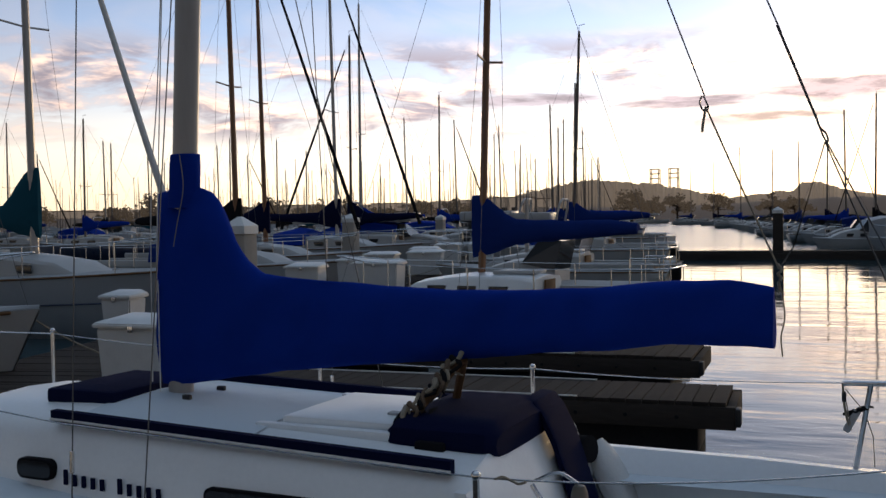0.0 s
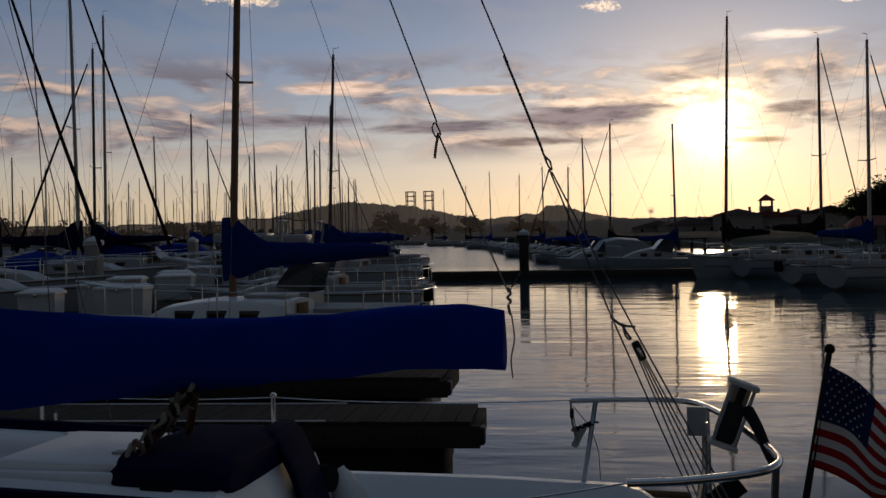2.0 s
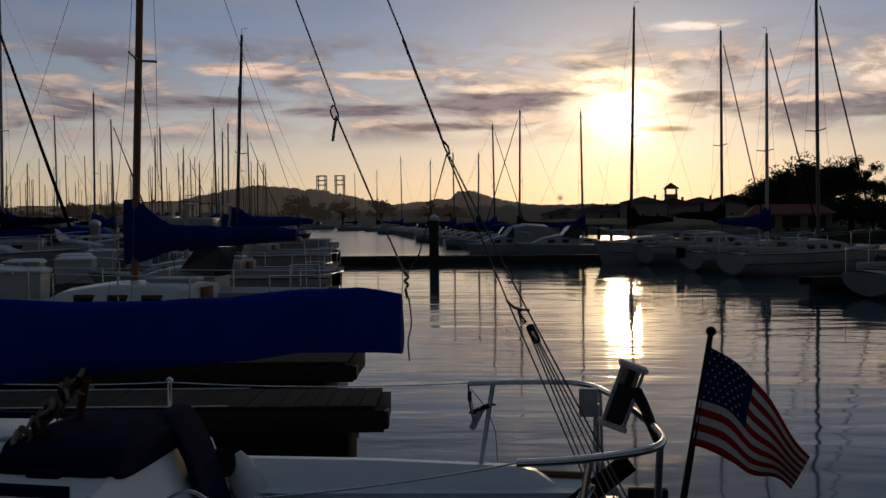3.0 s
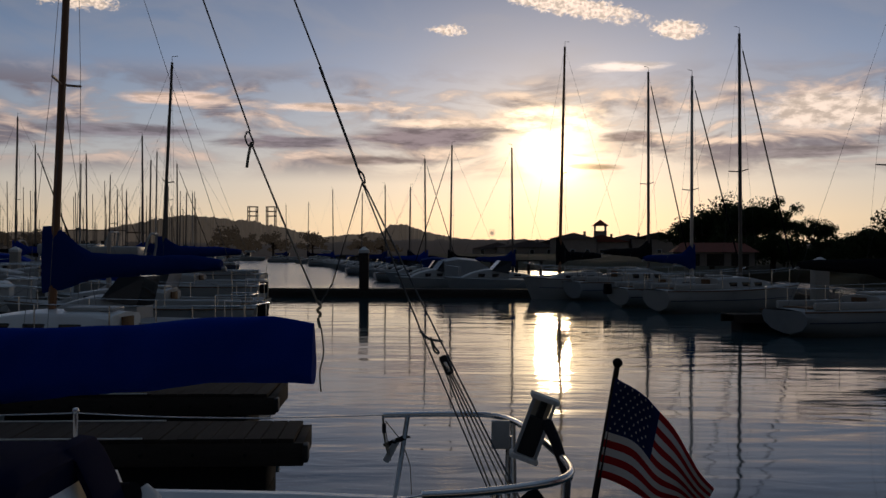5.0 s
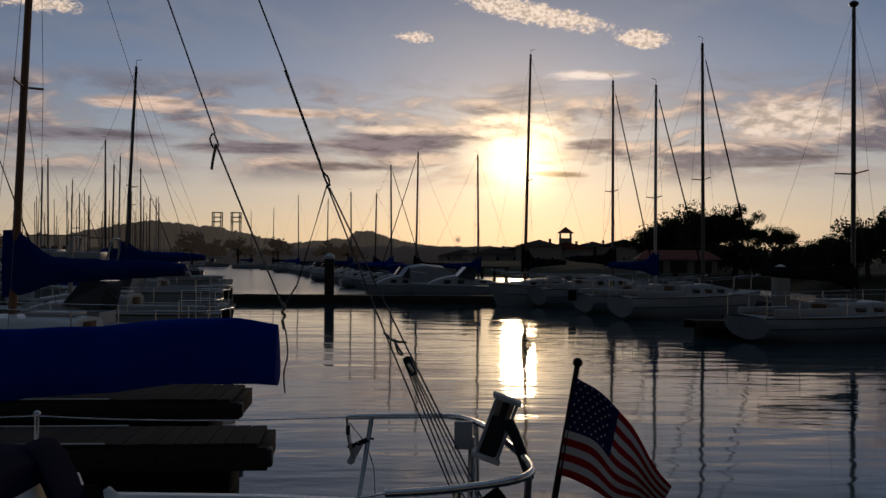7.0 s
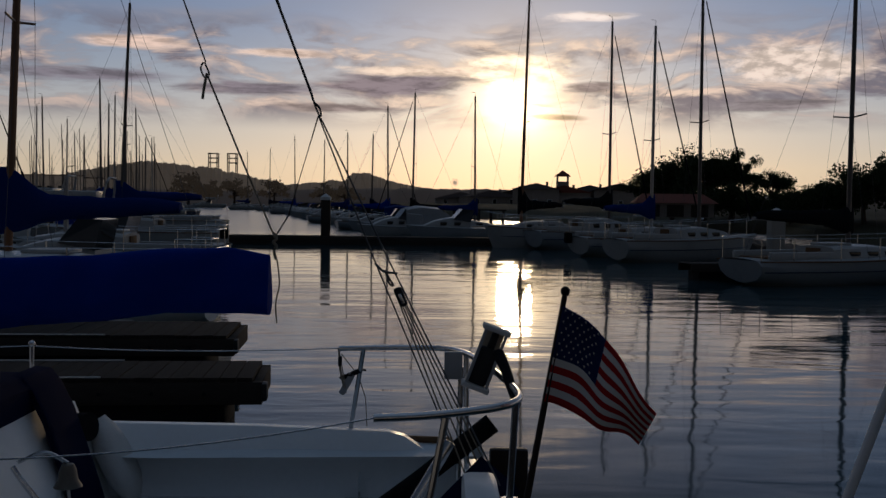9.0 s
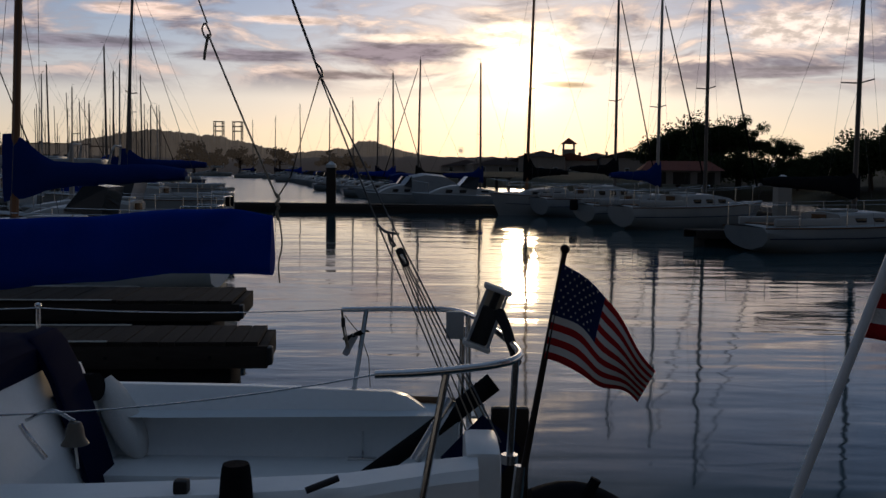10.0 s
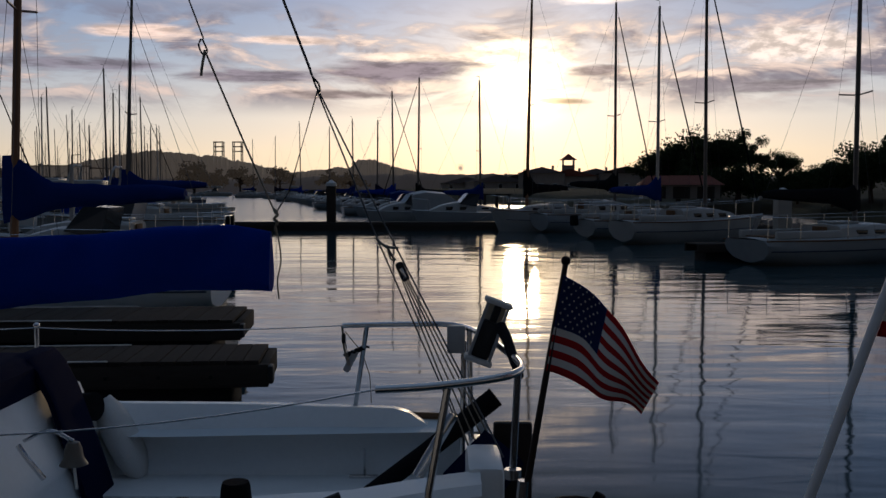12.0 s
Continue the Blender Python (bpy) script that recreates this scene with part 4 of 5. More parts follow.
for dx in (-0.042, 0.042):
    part("light_frame", slab(Vector((1.112, CY - 0.155, 1.425)) + tilt @ Vector((dx, 0, 0)), (0.012, 0.02, 0.25), 0.004, tilt), PLASTIC, near_boat, inworld=True)
for dz in (-0.122, 0.122):
    part("light_cap", slab(Vector((1.112, CY - 0.13, 1.425)) + tilt @ Vector((0, 0, dz)), (0.115, 0.085, 0.02), 0.006, tilt), WHITECLOTH, near_boat, inworld=True)
part("rail_clamp", rod(curve([(1.155, CY - 0.25, 1.46), (1.175, CY - 0.36, 1.42), (1.19, CY - 0.50, 1.37), (1.20, CY - 0.62, 1.34)], 4), 0.024, 8, 0.016), BLACK, near_boat, "black clamp and strap", inworld=True)

# outboard under a black hood
bm = bmesh.new()
rings = []
for k in range(8):
    s = k / 7
    w = 0.10 * math.sin(math.pi * (0.12 + 0.8 * s)) + 0.03
    rings.append([(1.30 + 0.42 * s + 0.02 * math.cos(a), CY + 0.02 + 0.12 * math.sin(a), 0.60 - 0.05 * s + w * math.cos(a)) for a in (2 * math.pi * j / 14 for j in range(14))])
loft(bm, rings)
part("outboard", bm, BLACK, near_boat, "outboard motor under a black hood", inworld=True)
part("outboard_handle", rod([(1.52, CY - 0.05, 0.62), (1.58, CY - 0.05, 0.74)], 0.024, 8), BLACK, near_boat, inworld=True)
part("outboard_leg", slab((1.42, CY + 0.03, 0.25), (0.12, 0.08, 0.6), 0.02), RUBBER, near_boat, inworld=True)
part("outboard_trim", slab((1.64, CY - 0.07, 0.60), (0.08, 0.03, 0.06), 0.01), PLASTIC, near_boat, inworld=True)

# stanchions and lifelines
ny = CY - 1.07
for x, yy in ((-0.63, ny), (-4.55, CY + 0.83), (-1.19, CY + 1.07), (-2.6, CY + 1.10), (-4.4, CY - 0.86)):
    zt = (1.24 if x > -2 else 1.38) if yy < CY else (1.41 if x < -4 else 1.28)
    zb = sheer_z(x)
    part("stanchion", rod([(x, yy, zb), (x, yy, zt)], 0.0125, 8), STEEL, near_boat, inworld=True)
    part("stanchion_cap", ball(bmesh.new(), (x, yy, zt), 0.018), STEEL, near_boat, inworld=True)
part("lifeline", rod(sag((-4.4, CY - 0.86, 1.37), (-2.5, CY - 1.08, 1.29), 0.0) + sag((-2.5, CY - 1.08, 1.29), (-0.63, ny, 1.235), 0.0) + sag((-0.6, ny, 1.235), (0.72, CY - 0.985, 1.365), 0.03), 0.003, 6), STEEL, near_boat, "wire lifeline", inworld=True)
part("lifeline", rod(sag((-4.55, CY + 0.83, 1.39), (-2.6, CY + 1.10, 1.27), 0.02) + sag((-2.6, CY + 1.10, 1.27), (-1.19, CY + 1.07, 1.27), 0.02) + sag((-1.19, CY + 1.07, 1.27), (0.44, CY + 0.72, 1.33), 0.02), 0.003, 6), STEEL, near_boat, "wire lifeline", inworld=True)
part("lifeline", rod(sag((-6.1, CY, 1.55), (-4.55, CY + 0.83, 1.39), 0.02), 0.0045, 6), STEEL, near_boat, "wire lifeline", inworld=True)
part("lashing", rod(curve([(-0.56, ny, 1.235), (-0.53, ny - 0.01, 1.248), (-0.50, ny, 1.235), (-0.48, ny + 0.01, 1.224), (-0.45, ny, 1.235)], 4), 0.0045, 6), ROPE, near_boat, "lashing on the lifeline", inworld=True)

# topping lift, backstay, bridle and tackle
def line(name, pts, r, mat_, label=""):
    return part(name, rod(pts, r, 6), mat_, near_boat, label, inworld=True)


line("topping_lift", [(-2.33, CY, 9.4), (-0.24, CY, 3.15), (-0.04, CY, 2.60)], 0.0035, WIRE)
line("lift_shackle", curve([(-0.05, CY, 2.60), (-0.06, CY, 2.575), (-0.045, CY, 2.54), (-0.025, CY, 2.55), (-0.045, CY, 2.60)], 4), 0.004, WIRE, "dark shackle and knot")
line("lift_tail", curve([(-0.035, CY, 2.555), (-0.045, CY - 0.01, 2.49), (-0.05, CY - 0.01, 2.45)], 4), 0.006, ROPE)
line("lift_rope", [(-0.03, CY, 2.54), (0.12, CY, 2.18), (0.245, CY, 1.89)], 0.0042, ROPE, "rope from the lift to the boom end")
line("boom_knot", curve([(0.240, CY, 1.91), (0.256, CY - 0.012, 1.888), (0.240, CY - 0.012, 1.872), (0.254, CY, 1.855), (0.244, CY - 0.01, 1.84), (0.250, CY, 1.80)], 3), 0.0065, ROPE, "knotted rope at the boom end")
line("rope_tail", curve([(0.255, CY, 1.80), (0.265, CY, 1.70), (0.25, CY, 1.62), (0.255, CY, 1.54)], 4), 0.0034, ROPE)
line("backstay", [(-2.32, CY, 9.42), (0.13, CY, 3.16), (0.26, CY, 2.83)], 0.004, WIRE)
line("backstay_sleeve", [(0.245, CY, 2.86), (0.39, CY, 2.48)], 0.006, WIRE)
line("bridle_shackle", curve([(0.385, CY, 2.50), (0.40, CY - 0.01, 2.45), (0.425, CY, 2.42), (0.43, CY, 2.385), (0.41, CY, 2.42), (0.385, CY, 2.50)], 4), 0.0045, WIRE, "dark bridle shackle")
line("boom_pigtail", [(0.42, CY, 2.39), (0.30, CY, 1.98), (0.25, CY, 1.90)], 0.0035, WIRE)
line("bridle_wire", [(0.42, CY, 2.39), (0.66, CY + 0.05, 1.78), (1.02, CY + 0.45, 0.86)], 0.0035, WIRE)
line("bridle_wire", [(0.43, CY, 2.38), (0.745, CY - 0.06, 1.75), (1.15, CY - 0.55, 1.03)], 0.0035, WIRE)
line("bridle_bar", curve([(0.655, CY + 0.05, 1.785), (0.69, CY, 1.76), (0.72, CY - 0.03, 1.755), (0.75, CY - 0.06, 1.755)], 4), 0.0055, WIRE, "rope loop joining the bridle")
line("bridle_ring", curve([(0.70, CY, 1.765), (0.715, CY, 1.73), (0.735, CY, 1.70), (0.715, CY, 1.71), (0.70, CY, 1.765)], 4), 0.005, WIRE)
part("block", slab((0.765, CY - 0.02, 1.655), (0.036, 0.025, 0.085), 0.014, Matrix.Rotation(radians(-24), 4, "Y")), RUBBER, near_boat, "black tackle block", inworld=True)
part("block_cheek", slab((0.768, CY - 0.042, 1.65), (0.014, 0.012, 0.045), 0.004, Matrix.Rotation(radians(-24), 4, "Y")), STEEL, near_boat, inworld=True)
for i, dx in enumerate((-0.022, -0.004, 0.014, 0.03)):
    line("tackle_line", [(0.775 + dx * 0.5, CY - 0.02, 1.62), (1.12 + dx * 2.2, CY - 0.10, 0.86)], 0.0034, ROPE)
part("lower_block", slab((1.12, CY - 0.10, 0.88), (0.06, 0.04, 0.09), 0.018), RUBBER, near_boat, inworld=True)

# ensign staff and flag at the near quarter
flag = thing("flag_on_staff", 1.19, 3.25, 1.02, 0, "stars and stripes ensign on a dark wooden staff at the stern", "flag")
part("staff", rod([(0.0, 0, -0.08), (0.135, 0, 0.735)], 0.0125, 10, 0.009), DARKWOOD, flag, "dark staff")
part("staff_knob", ball(bmesh.new(), (0.136, 0, 0.745), 0.016), BLACK, flag)
part("staff_socket", rod([(-0.013, 0, -0.16), (0.005, 0, 0.03)], 0.02, 10), STEEL, flag)
NU, NV = 30, 26
h_top, h_low = Vector((0.128, -0.012, 0.70)), Vector((0.075, -0.012, 0.39))
grid = []
for v in range(NV + 1):
    row = []
    for u in range(NU + 1):
        a, c = u / NU, v / NV
        p = h_top.lerp(h_low, c)
        run = Vector((0.345 + 0.02 * c, 0.16, (-0.37 + 0.18 * c) * (0.6 + 0.4 * a)))
        q = p + run * a
        wave = 0.035 * math.sin(5.5 * a + 2.2 * c) * min(1, 3 * a) + 0.014 * math.sin(13 * a - 3 * c) * min(1, 2 * a)
        q += Vector((0.3 * wave, wave, 0.25 * wave))
        q.x -= 0.03 * a * a * c
        row.append(q)
    grid.append(row)
bm = bmesh.new()
vv = [[bm.verts.new(p) for p in r] for r in grid]
for v in range(NV):
    for u in range(NU):
        f = bm.faces.new((vv[v][u], vv[v][u + 1], vv[v + 1][u + 1], vv[v + 1][u]))
        stripe = v // 2
        f.material_index = 2 if (u < 13 and stripe < 7) else stripe % 2
cloth = part("cloth", bm, [FLAGRED, FLAGWHITE, FLAGBLUE], flag)
sol = cloth.modifiers.new("thickness", "SOLIDIFY")
sol.thickness = 0.0015
bm = bmesh.new()
for r in range(9):
    for c in range(6 if r % 2 == 0 else 5):
        u, v = 0.8 + (c + (0.5 if r % 2 else 0)) * 1.95, 0.9 + r * 1.5
        for off_ in (-0.0022, 0.0022):
            i, j = int(u), int(v)
            p0 = grid[j][i].lerp(grid[j][i + 1], u - i).lerp(grid[j + 1][i].lerp(grid[j + 1][i + 1], u - i), v - j)
            n = (grid[j][i + 1] - grid[j][i]).cross(grid[j + 1][i] - grid[j][i]).normalized()
            eu, ev = (grid[j][i + 1] - grid[j][i]).normalized(), (grid[j + 1][i] - grid[j][i]).normalized()
            ring = [bm.verts.new(p0 + n * off_ + (eu * math.sin(k * math.pi / 5) + ev * -math.cos(k * math.pi / 5)) * (0.005 if k % 2 == 0 else 0.0022)) for k in range(10)]
            bm.faces.new(ring)
part("star_field", bm, FLAGWHITE, flag, "rows of white stars", smooth=False)

# a second slim staff with a striped flag, close by on the dock
own = thing("flag_staff", 0.846, 0.96, 0.49, 0, "slim white flag staff leaning outward on the camera's dock", "flag staff")
LEAN = 0.345
part("pole", rod([(LEAN * z, 0, z) for z in (0.0, 0.6, 1.2, 1.8, 2.2)], 0.0049, 14, 0.0045), GLOSSWHITE, own)
part("foot", rod([(-0.004, 0, -0.006), (0.02, 0, 0.06)], 0.013, 12), STEEL, own)
part("finial", ball(bmesh.new(), (LEAN * 2.2, 0, 2.205), 0.012), BRASS, own)
bm = bmesh.new()
vv = []
for v in range(27):
    z = 1.555 - 0.18 * v / 26
    vv.append([bm.verts.new((LEAN * z + 0.006 + 0.24 * u / 20, 0.012 * math.sin(u * 0.5 + v * 0.12) * min(1, u / 5), z - 0.06 * (u / 20) ** 1.2)) for u in range(21)])
for v in range(26):
    for u in range(20):
        f = bm.faces.new((vv[v][u], vv[v][u + 1], vv[v + 1][u + 1], vv[v + 1][u]))
        f.material_index = (v // 2) % 2
part("pennant", bm, [FLAGRED, FLAGWHITE], own, "red and white striped cloth").modifiers.new("thickness", "SOLIDIFY").thickness = 0.0012


# ---- moored boats ----
# transom outline: share of the half width and of the freeboard at each level
STERN = {1.0: (0.86, 1.0), 0.72: (1.0, 0.80), 0.4: (0.96, 0.52), 0.05: (0.70, 0.26), -0.35: (0.20, 0.10)}


def hull_shape(L, B, fb, n=14):
    rings = []
    for i in range(n + 1):
        u = i / n
        h = B / 2 * (1 - 0.30 * ((0.42 - u) / 0.42) ** 2 if u < 0.42 else 1 - ((u - 0.42) / 0.58) ** 2.3)
        h = max(h, 0.015)
        z = fb * (1 + 0.34 * max(0, u - 0.3) ** 1.6)
        x = L * (u - 0.5)
        ring = []
        lift = max(0.0, (0.22 - u) / 0.22)
        for w, f in ((1.0, 1.0), (0.985, 0.72), (0.92, 0.4), (0.78, 0.05), (0.35, -0.35)):
            round_w, round_f = STERN[f]
            w, f = w + (round_w - w) * lift, f + (round_f - f) * lift
            ring.append((x - (1 - f) * 0.10 * L * max(0, u - 0.75) * 3.2 + (1 - f) * 0.05 * L * max(0, 0.12 - u) * 4, -h * w, z * f))
        rings.append(ring + [(p[0], -p[1], p[2]) for p in ring[::-1]])
    return rings


def sheer_at(L, B, fb, u):
    h = B / 2 * (1 - 0.30 * ((0.42 - u) / 0.42) ** 2 if u < 0.42 else 1 - ((u - 0.42) / 0.58) ** 2.3)
    return L * (u - 0.5), max(h, 0.015), fb * (1 + 0.34 * max(0, u - 0.3) ** 1.6)


def boat_body(e, L, B, fb, hull, stripe=None, detail=2):
    rings = hull_shape(L, B, fb, 14 if detail > 1 else 9)
    bm = bmesh.new()
    loft(bm, rings, closed=False)
    bm.verts.ensure_lookup_table()
    bm.faces.new([bm.verts[i] for i in range(10)])
    part("hull", bm, hull, e)
    bm = bmesh.new()
    loft(bm, [[(r[0][0], r[0][1] + 0.01, r[0][2]), (r[0][0], r[0][1] * 0.5, r[0][2] + 0.03), (r[0][0], 0, r[0][2] + 0.05), (r[0][0], -r[0][1] * 0.5, r[0][2] + 0.03), (r[0][0], -r[0][1] - 0.01, r[0][2])] for r in rings], closed=False)
    part("deck", bm, DIMDECK, e)
    for s in (-1, 1):
        pts = []
        for i in range(15):
            x, h, z = sheer_at(L, B, fb, i / 14 * 0.97)
            pts.append((x, s * (h + 0.006), z - 0.02))
        part("rub_rail", rod(pts, 0.022, 5), stripe or TEAK, e)
        if detail > 1:
            pts = [(sheer_at(L, B, fb, 0.02 + i / 14 * 0.86)[0], s * (sheer_at(L, B, fb, 0.02 + i / 14 * 0.86)[1] * 0.955 + 0.012), sheer_at(L, B, fb, i / 14 * 0.86)[2] * 0.56) for i in range(15)]
            part("cove_stripe", rod(pts, 0.016, 4), NAVYHULL, e)


def trunk(e, x0, x1, B, z0, h, mat_, windows=3, slope=0.35):
    bm = bmesh.new()
    rings = []
    for i in range(9):
        s = i / 8
        x = x0 + (x1 - x0) * s
        hw = B * (0.31 - 0.10 * s)
        zt = z0 + h * (1 - 0.45 * max(0, s - 0.55) / 0.45) * (1 if 0 < i < 8 else 0.92)
        xx = x if i < 8 else x + h * slope
        zt = zt if i < 8 else z0 + 0.04
        side = [(hw, z0 - 0.06), (hw * 0.95, zt - 0.06), (hw * 0.86, zt), (0, zt + 0.05)]
        rings.append([(xx, -a, z) for a, z in side] + [(xx, a, z) for a, z in side[-2::-1]])
    loft(bm, rings)
    part("cabin", bm, mat_, e)
    for k in range(windows):
        s = 0.12 + 0.68 * (k + 0.5) / windows
        hw = B * (0.31 - 0.10 * s) * 0.975
        for sg in (-1, 1):
            part("cabin_window", slab((x0 + (x1 - x0) * s, sg * hw, z0 + h * 0.42), (abs(x1 - x0) * 0.68 / windows * 0.72, 0.03, h * 0.36), 0.012, Matrix.Rotation(radians(sg * 100 * B * 0.02), 4, "Z")), GLASSDARK, e)


def rails(e, L, B, fb, detail):
    xs, hs, zs = sheer_at(L, B, fb, 0.0)
    x2, h2, z2 = sheer_at(L, B, fb, 0.13)
    t = 0.58
    part("stern_rail", rod(curve([(x2, -h2 * 0.93, z2 + t), (xs + 0.1, -hs * 0.9, zs + t), (xs + 0.02, 0, zs + t), (xs + 0.1, hs * 0.9, zs + t), (x2, h2 * 0.93, z2 + t)], 4), 0.012, 6), STEEL, e)
    for x, y, z in ((x2, -h2 * 0.93, z2), (x2, h2 * 0.93, z2), (xs + 0.1, -hs * 0.9, zs), (xs + 0.1, hs * 0.9, zs)):
        part("rail_post", rod([(x, y, z), (x, y, z + t)], 0.011, 6), STEEL, e)
    xb, hb, zb = sheer_at(L, B, fb, 0.99)
    x3, h3, z3 = sheer_at(L, B, fb, 0.86)
    part("bow_rail", rod(curve([(x3, -h3 * 0.9, z3 + t), (xb, 0, zb + t + 0.06), (x3, h3 * 0.9, z3 + t)], 5), 0.012, 6), STEEL, e)
    for y in (-h3 * 0.9, h3 * 0.9):
        part("rail_post", rod([(x3, y, z3), (x3, y, z3 + t)], 0.011, 6), STEEL, e)
    if detail > 1:
        for sg in (-1, 1):
            pts = [(x2, sg * h2 * 0.93, z2 + t)]
            for u in (0.32, 0.5, 0.68):
                x, h, z = sheer_at(L, B, fb, u)
                part("stanchion", rod([(x, sg * h * 0.95, z), (x, sg * h * 0.95, z + t)], 0.012, 6), STEEL, e)
                pts.append((x, sg * h * 0.95, z + t))
            pts.append((x3, sg * h3 * 0.9, z3 + t))
            part("lifeline", rod(pts, 0.005, 4), STEEL, e)


def sail_pack(e, mx, mz, length, mat_, high=0.75):
    bm = bmesh.new()
    rings = []
    for i in range(19):
        s = i / 18
        x = mx + 0.16 - (length + 0.16) * s
        tall = lerp_table([(0, high), (0.08, high), (0.16, high * 0.72), (0.26, 0.34), (0.6, 0.26), (0.85, 0.24), (1.0, 0.16)], s)
        low = lerp_table([(0, -0.30), (0.1, -0.28), (0.3, -0.10), (0.7, -0.06), (1, -0.02)], s)
        hw = 0.10 if s > 0.02 else 0.05
        zc = mz + 0.10 * s * length * 0.35
        ring = []
        for j in range(12):
            a = 2 * math.pi * j / 12
            k = math.cos(a)
            ring.append((x, hw * math.sin(a) * (1 - 0.3 * k) + 0.02 * noise.noise((x * 3, k, mx)), zc + (tall + low) / 2 + (tall - low) / 2 * math.copysign(abs(k) ** 0.8, k) + 0.025 * noise.noise((x * 4, j, 2))))
        rings.append(ring)
    loft(bm, rings)
    part("sail_cover", bm, mat_, e)
    part("boom", rod([(mx, 0, mz), (mx - length - 0.08, 0, mz + 0.035 * length)], 0.04, 8), ALLOY, e)


def rig(e, mx, z0, H, L, fb, B, spar, detail, furl=None, rake=0.012, spreaders=1, gear=True):
    def at(z):
        return mx - rake * (z - z0)
    part("mast", rod([(at(z0), 0, z0), (at(H * 0.7), 0, H * 0.7), (at(H), 0, H)], 0.072 if H < 11 else 0.085, 8, 0.05), spar, e)
    tip = at(H)
    xs, hs, zs = sheer_at(L, B, fb, 0.02)
    xb, hb, zb = sheer_at(L, B, fb, 0.98)
    w = 0.0045 if detail > 1 else 0.006
    part("backstay", rod([(tip, 0, H - 0.05), (xs, 0, zs + 0.05)], w, 4), WIRE, e)
    part("forestay", rod([(tip, 0, H - 0.08), (xb, 0, zb + 0.05)], w, 4), WIRE, e)
    if furl:
        a, b2 = Vector((tip, 0, H - 0.08)), Vector((xb, 0, zb + 0.05))
        part("furled_sail", rod([a.lerp(b2, k) for k in (0.06, 0.2, 0.5, 0.8, 0.94)], 0.022 if L < 8 else 0.03, 8, 0.034 if L < 8 else 0.075), furl, e)
    xm, hm, zm = sheer_at(L, B, fb, 0.5 + mx / L)
    for k in range(spreaders):
        zz = z0 + (H - z0) * ((0.44, 0.36, 0.68)[k] if spreaders == 1 else (0.36, 0.68)[k])
        for sg in (-1, 1):
            part("spreader", rod([(at(zz), 0, zz), (at(zz) - 0.08, sg * hm * 0.5, zz + 0.06)], 0.022, 5), spar, e)
    for sg in (-1, 1):
        zz = z0 + (H - z0) * 0.44
        part("shroud", rod([(tip, 0, H - 0.1), (at(zz) - 0.08, sg * hm * 0.5, zz + 0.06), (mx, sg * hm * 0.95, zm)], w, 4), WIRE, e)
        if detail > 1:
            part("lower_shroud", rod([(at(zz), 0, zz - 0.05), (mx - 0.4, sg * hm * 0.95, zm)], w, 4), WIRE, e)
    if gear:
        part("wind_vane", rod([(tip, 0, H), (tip, 0, H + 0.22), (tip - 0.22, 0, H + 0.24)], 0.012, 4), RUBBER, e)


def sailboat(mxy, turn, L=8.5, H=10.5, hull=DIMGEL, cover=DARKBLUE, spar=ALLOY, furl=None, detail=2, label="", spreaders=1, boom=True, fb=None, high=0.75, motor=False, rake=0.012, group="moored sailboats", tarp=None, mast_at=0.09, cab=1.0):
    """A sloop whose mast stands at mxy; its bow points along turn."""
    B, fb = L * 0.31, fb or 0.085 * L + 0.18
    mx = mast_at * L
    a = radians(turn)
    e = thing("sailboat", mxy[0] - mx * math.cos(a), mxy[1] - mx * math.sin(a), 0, turn, label, "sailboat", group)
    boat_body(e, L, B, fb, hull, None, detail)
    z = sheer_at(L, B, fb, 0.5)[2]
    h = (0.36 + 0.01 * L) * cab
    trunk(e, -0.16 * L, 0.25 * L, B, z, h, hull if hull in (GEL, CREAMHULL) else DIMGEL, 3 if detail > 1 else 2)
    for sg in (-1, 1):
        part("coaming", slab((-0.30 * L, sg * B * 0.29, z + 0.10), (0.29 * L, 0.10, 0.20), 0.04), DIMGEL, e)
    part("cockpit_well", slab((-0.30 * L, 0, z + 0.045), (0.28 * L, B * 0.42, 0.03), 0.01), TEAK, e)
    part("hatch", slab((-0.08 * L, 0, z + h + 0.06), (0.12 * L, B * 0.26, 0.06), 0.02), DIMGEL, e)
    part("companionway", slab((-0.165 * L, 0, z + h * 0.45), (0.03, B * 0.22, h * 0.8), 0.008), TEAK, e)
    rails(e, L, B, fb, detail)
    rig(e, mx, z + h * 0.7, H, L, fb, B, spar, detail, furl, rake, spreaders)
    if boom:
        sail_pack(e, mx, z + h + 0.62, (0.36 if mast_at > 0.05 else 0.43) * L, cover, high)
    if motor:
        part("outboard", slab((-0.52 * L, B * 0.2, z - 0.05), (0.28, 0.24, 0.42), 0.07), BLACK, e)
    if tarp:
        bm = bmesh.new()
        loft(bm, [[(x, -B * 0.34, z + 0.15), (x, -B * 0.30, z + 0.6), (x, 0, z + 0.85 - 0.2 * abs(k)), (x, B * 0.30, z + 0.6), (x, B * 0.34, z + 0.15)] for k, x in ((-1, -0.16 * L), (0, -0.08 * L), (0.4, -0.02 * L))], closed=True)
        part("dodger", bm, tarp, e)
    part("mooring_line", rod(sag((L * 0.46, 0.1, fb * 1.15), (L * 0.5 + 1.0, 0.6, 0.5), 0.1), 0.012, 5), ROPE, e)
    return e


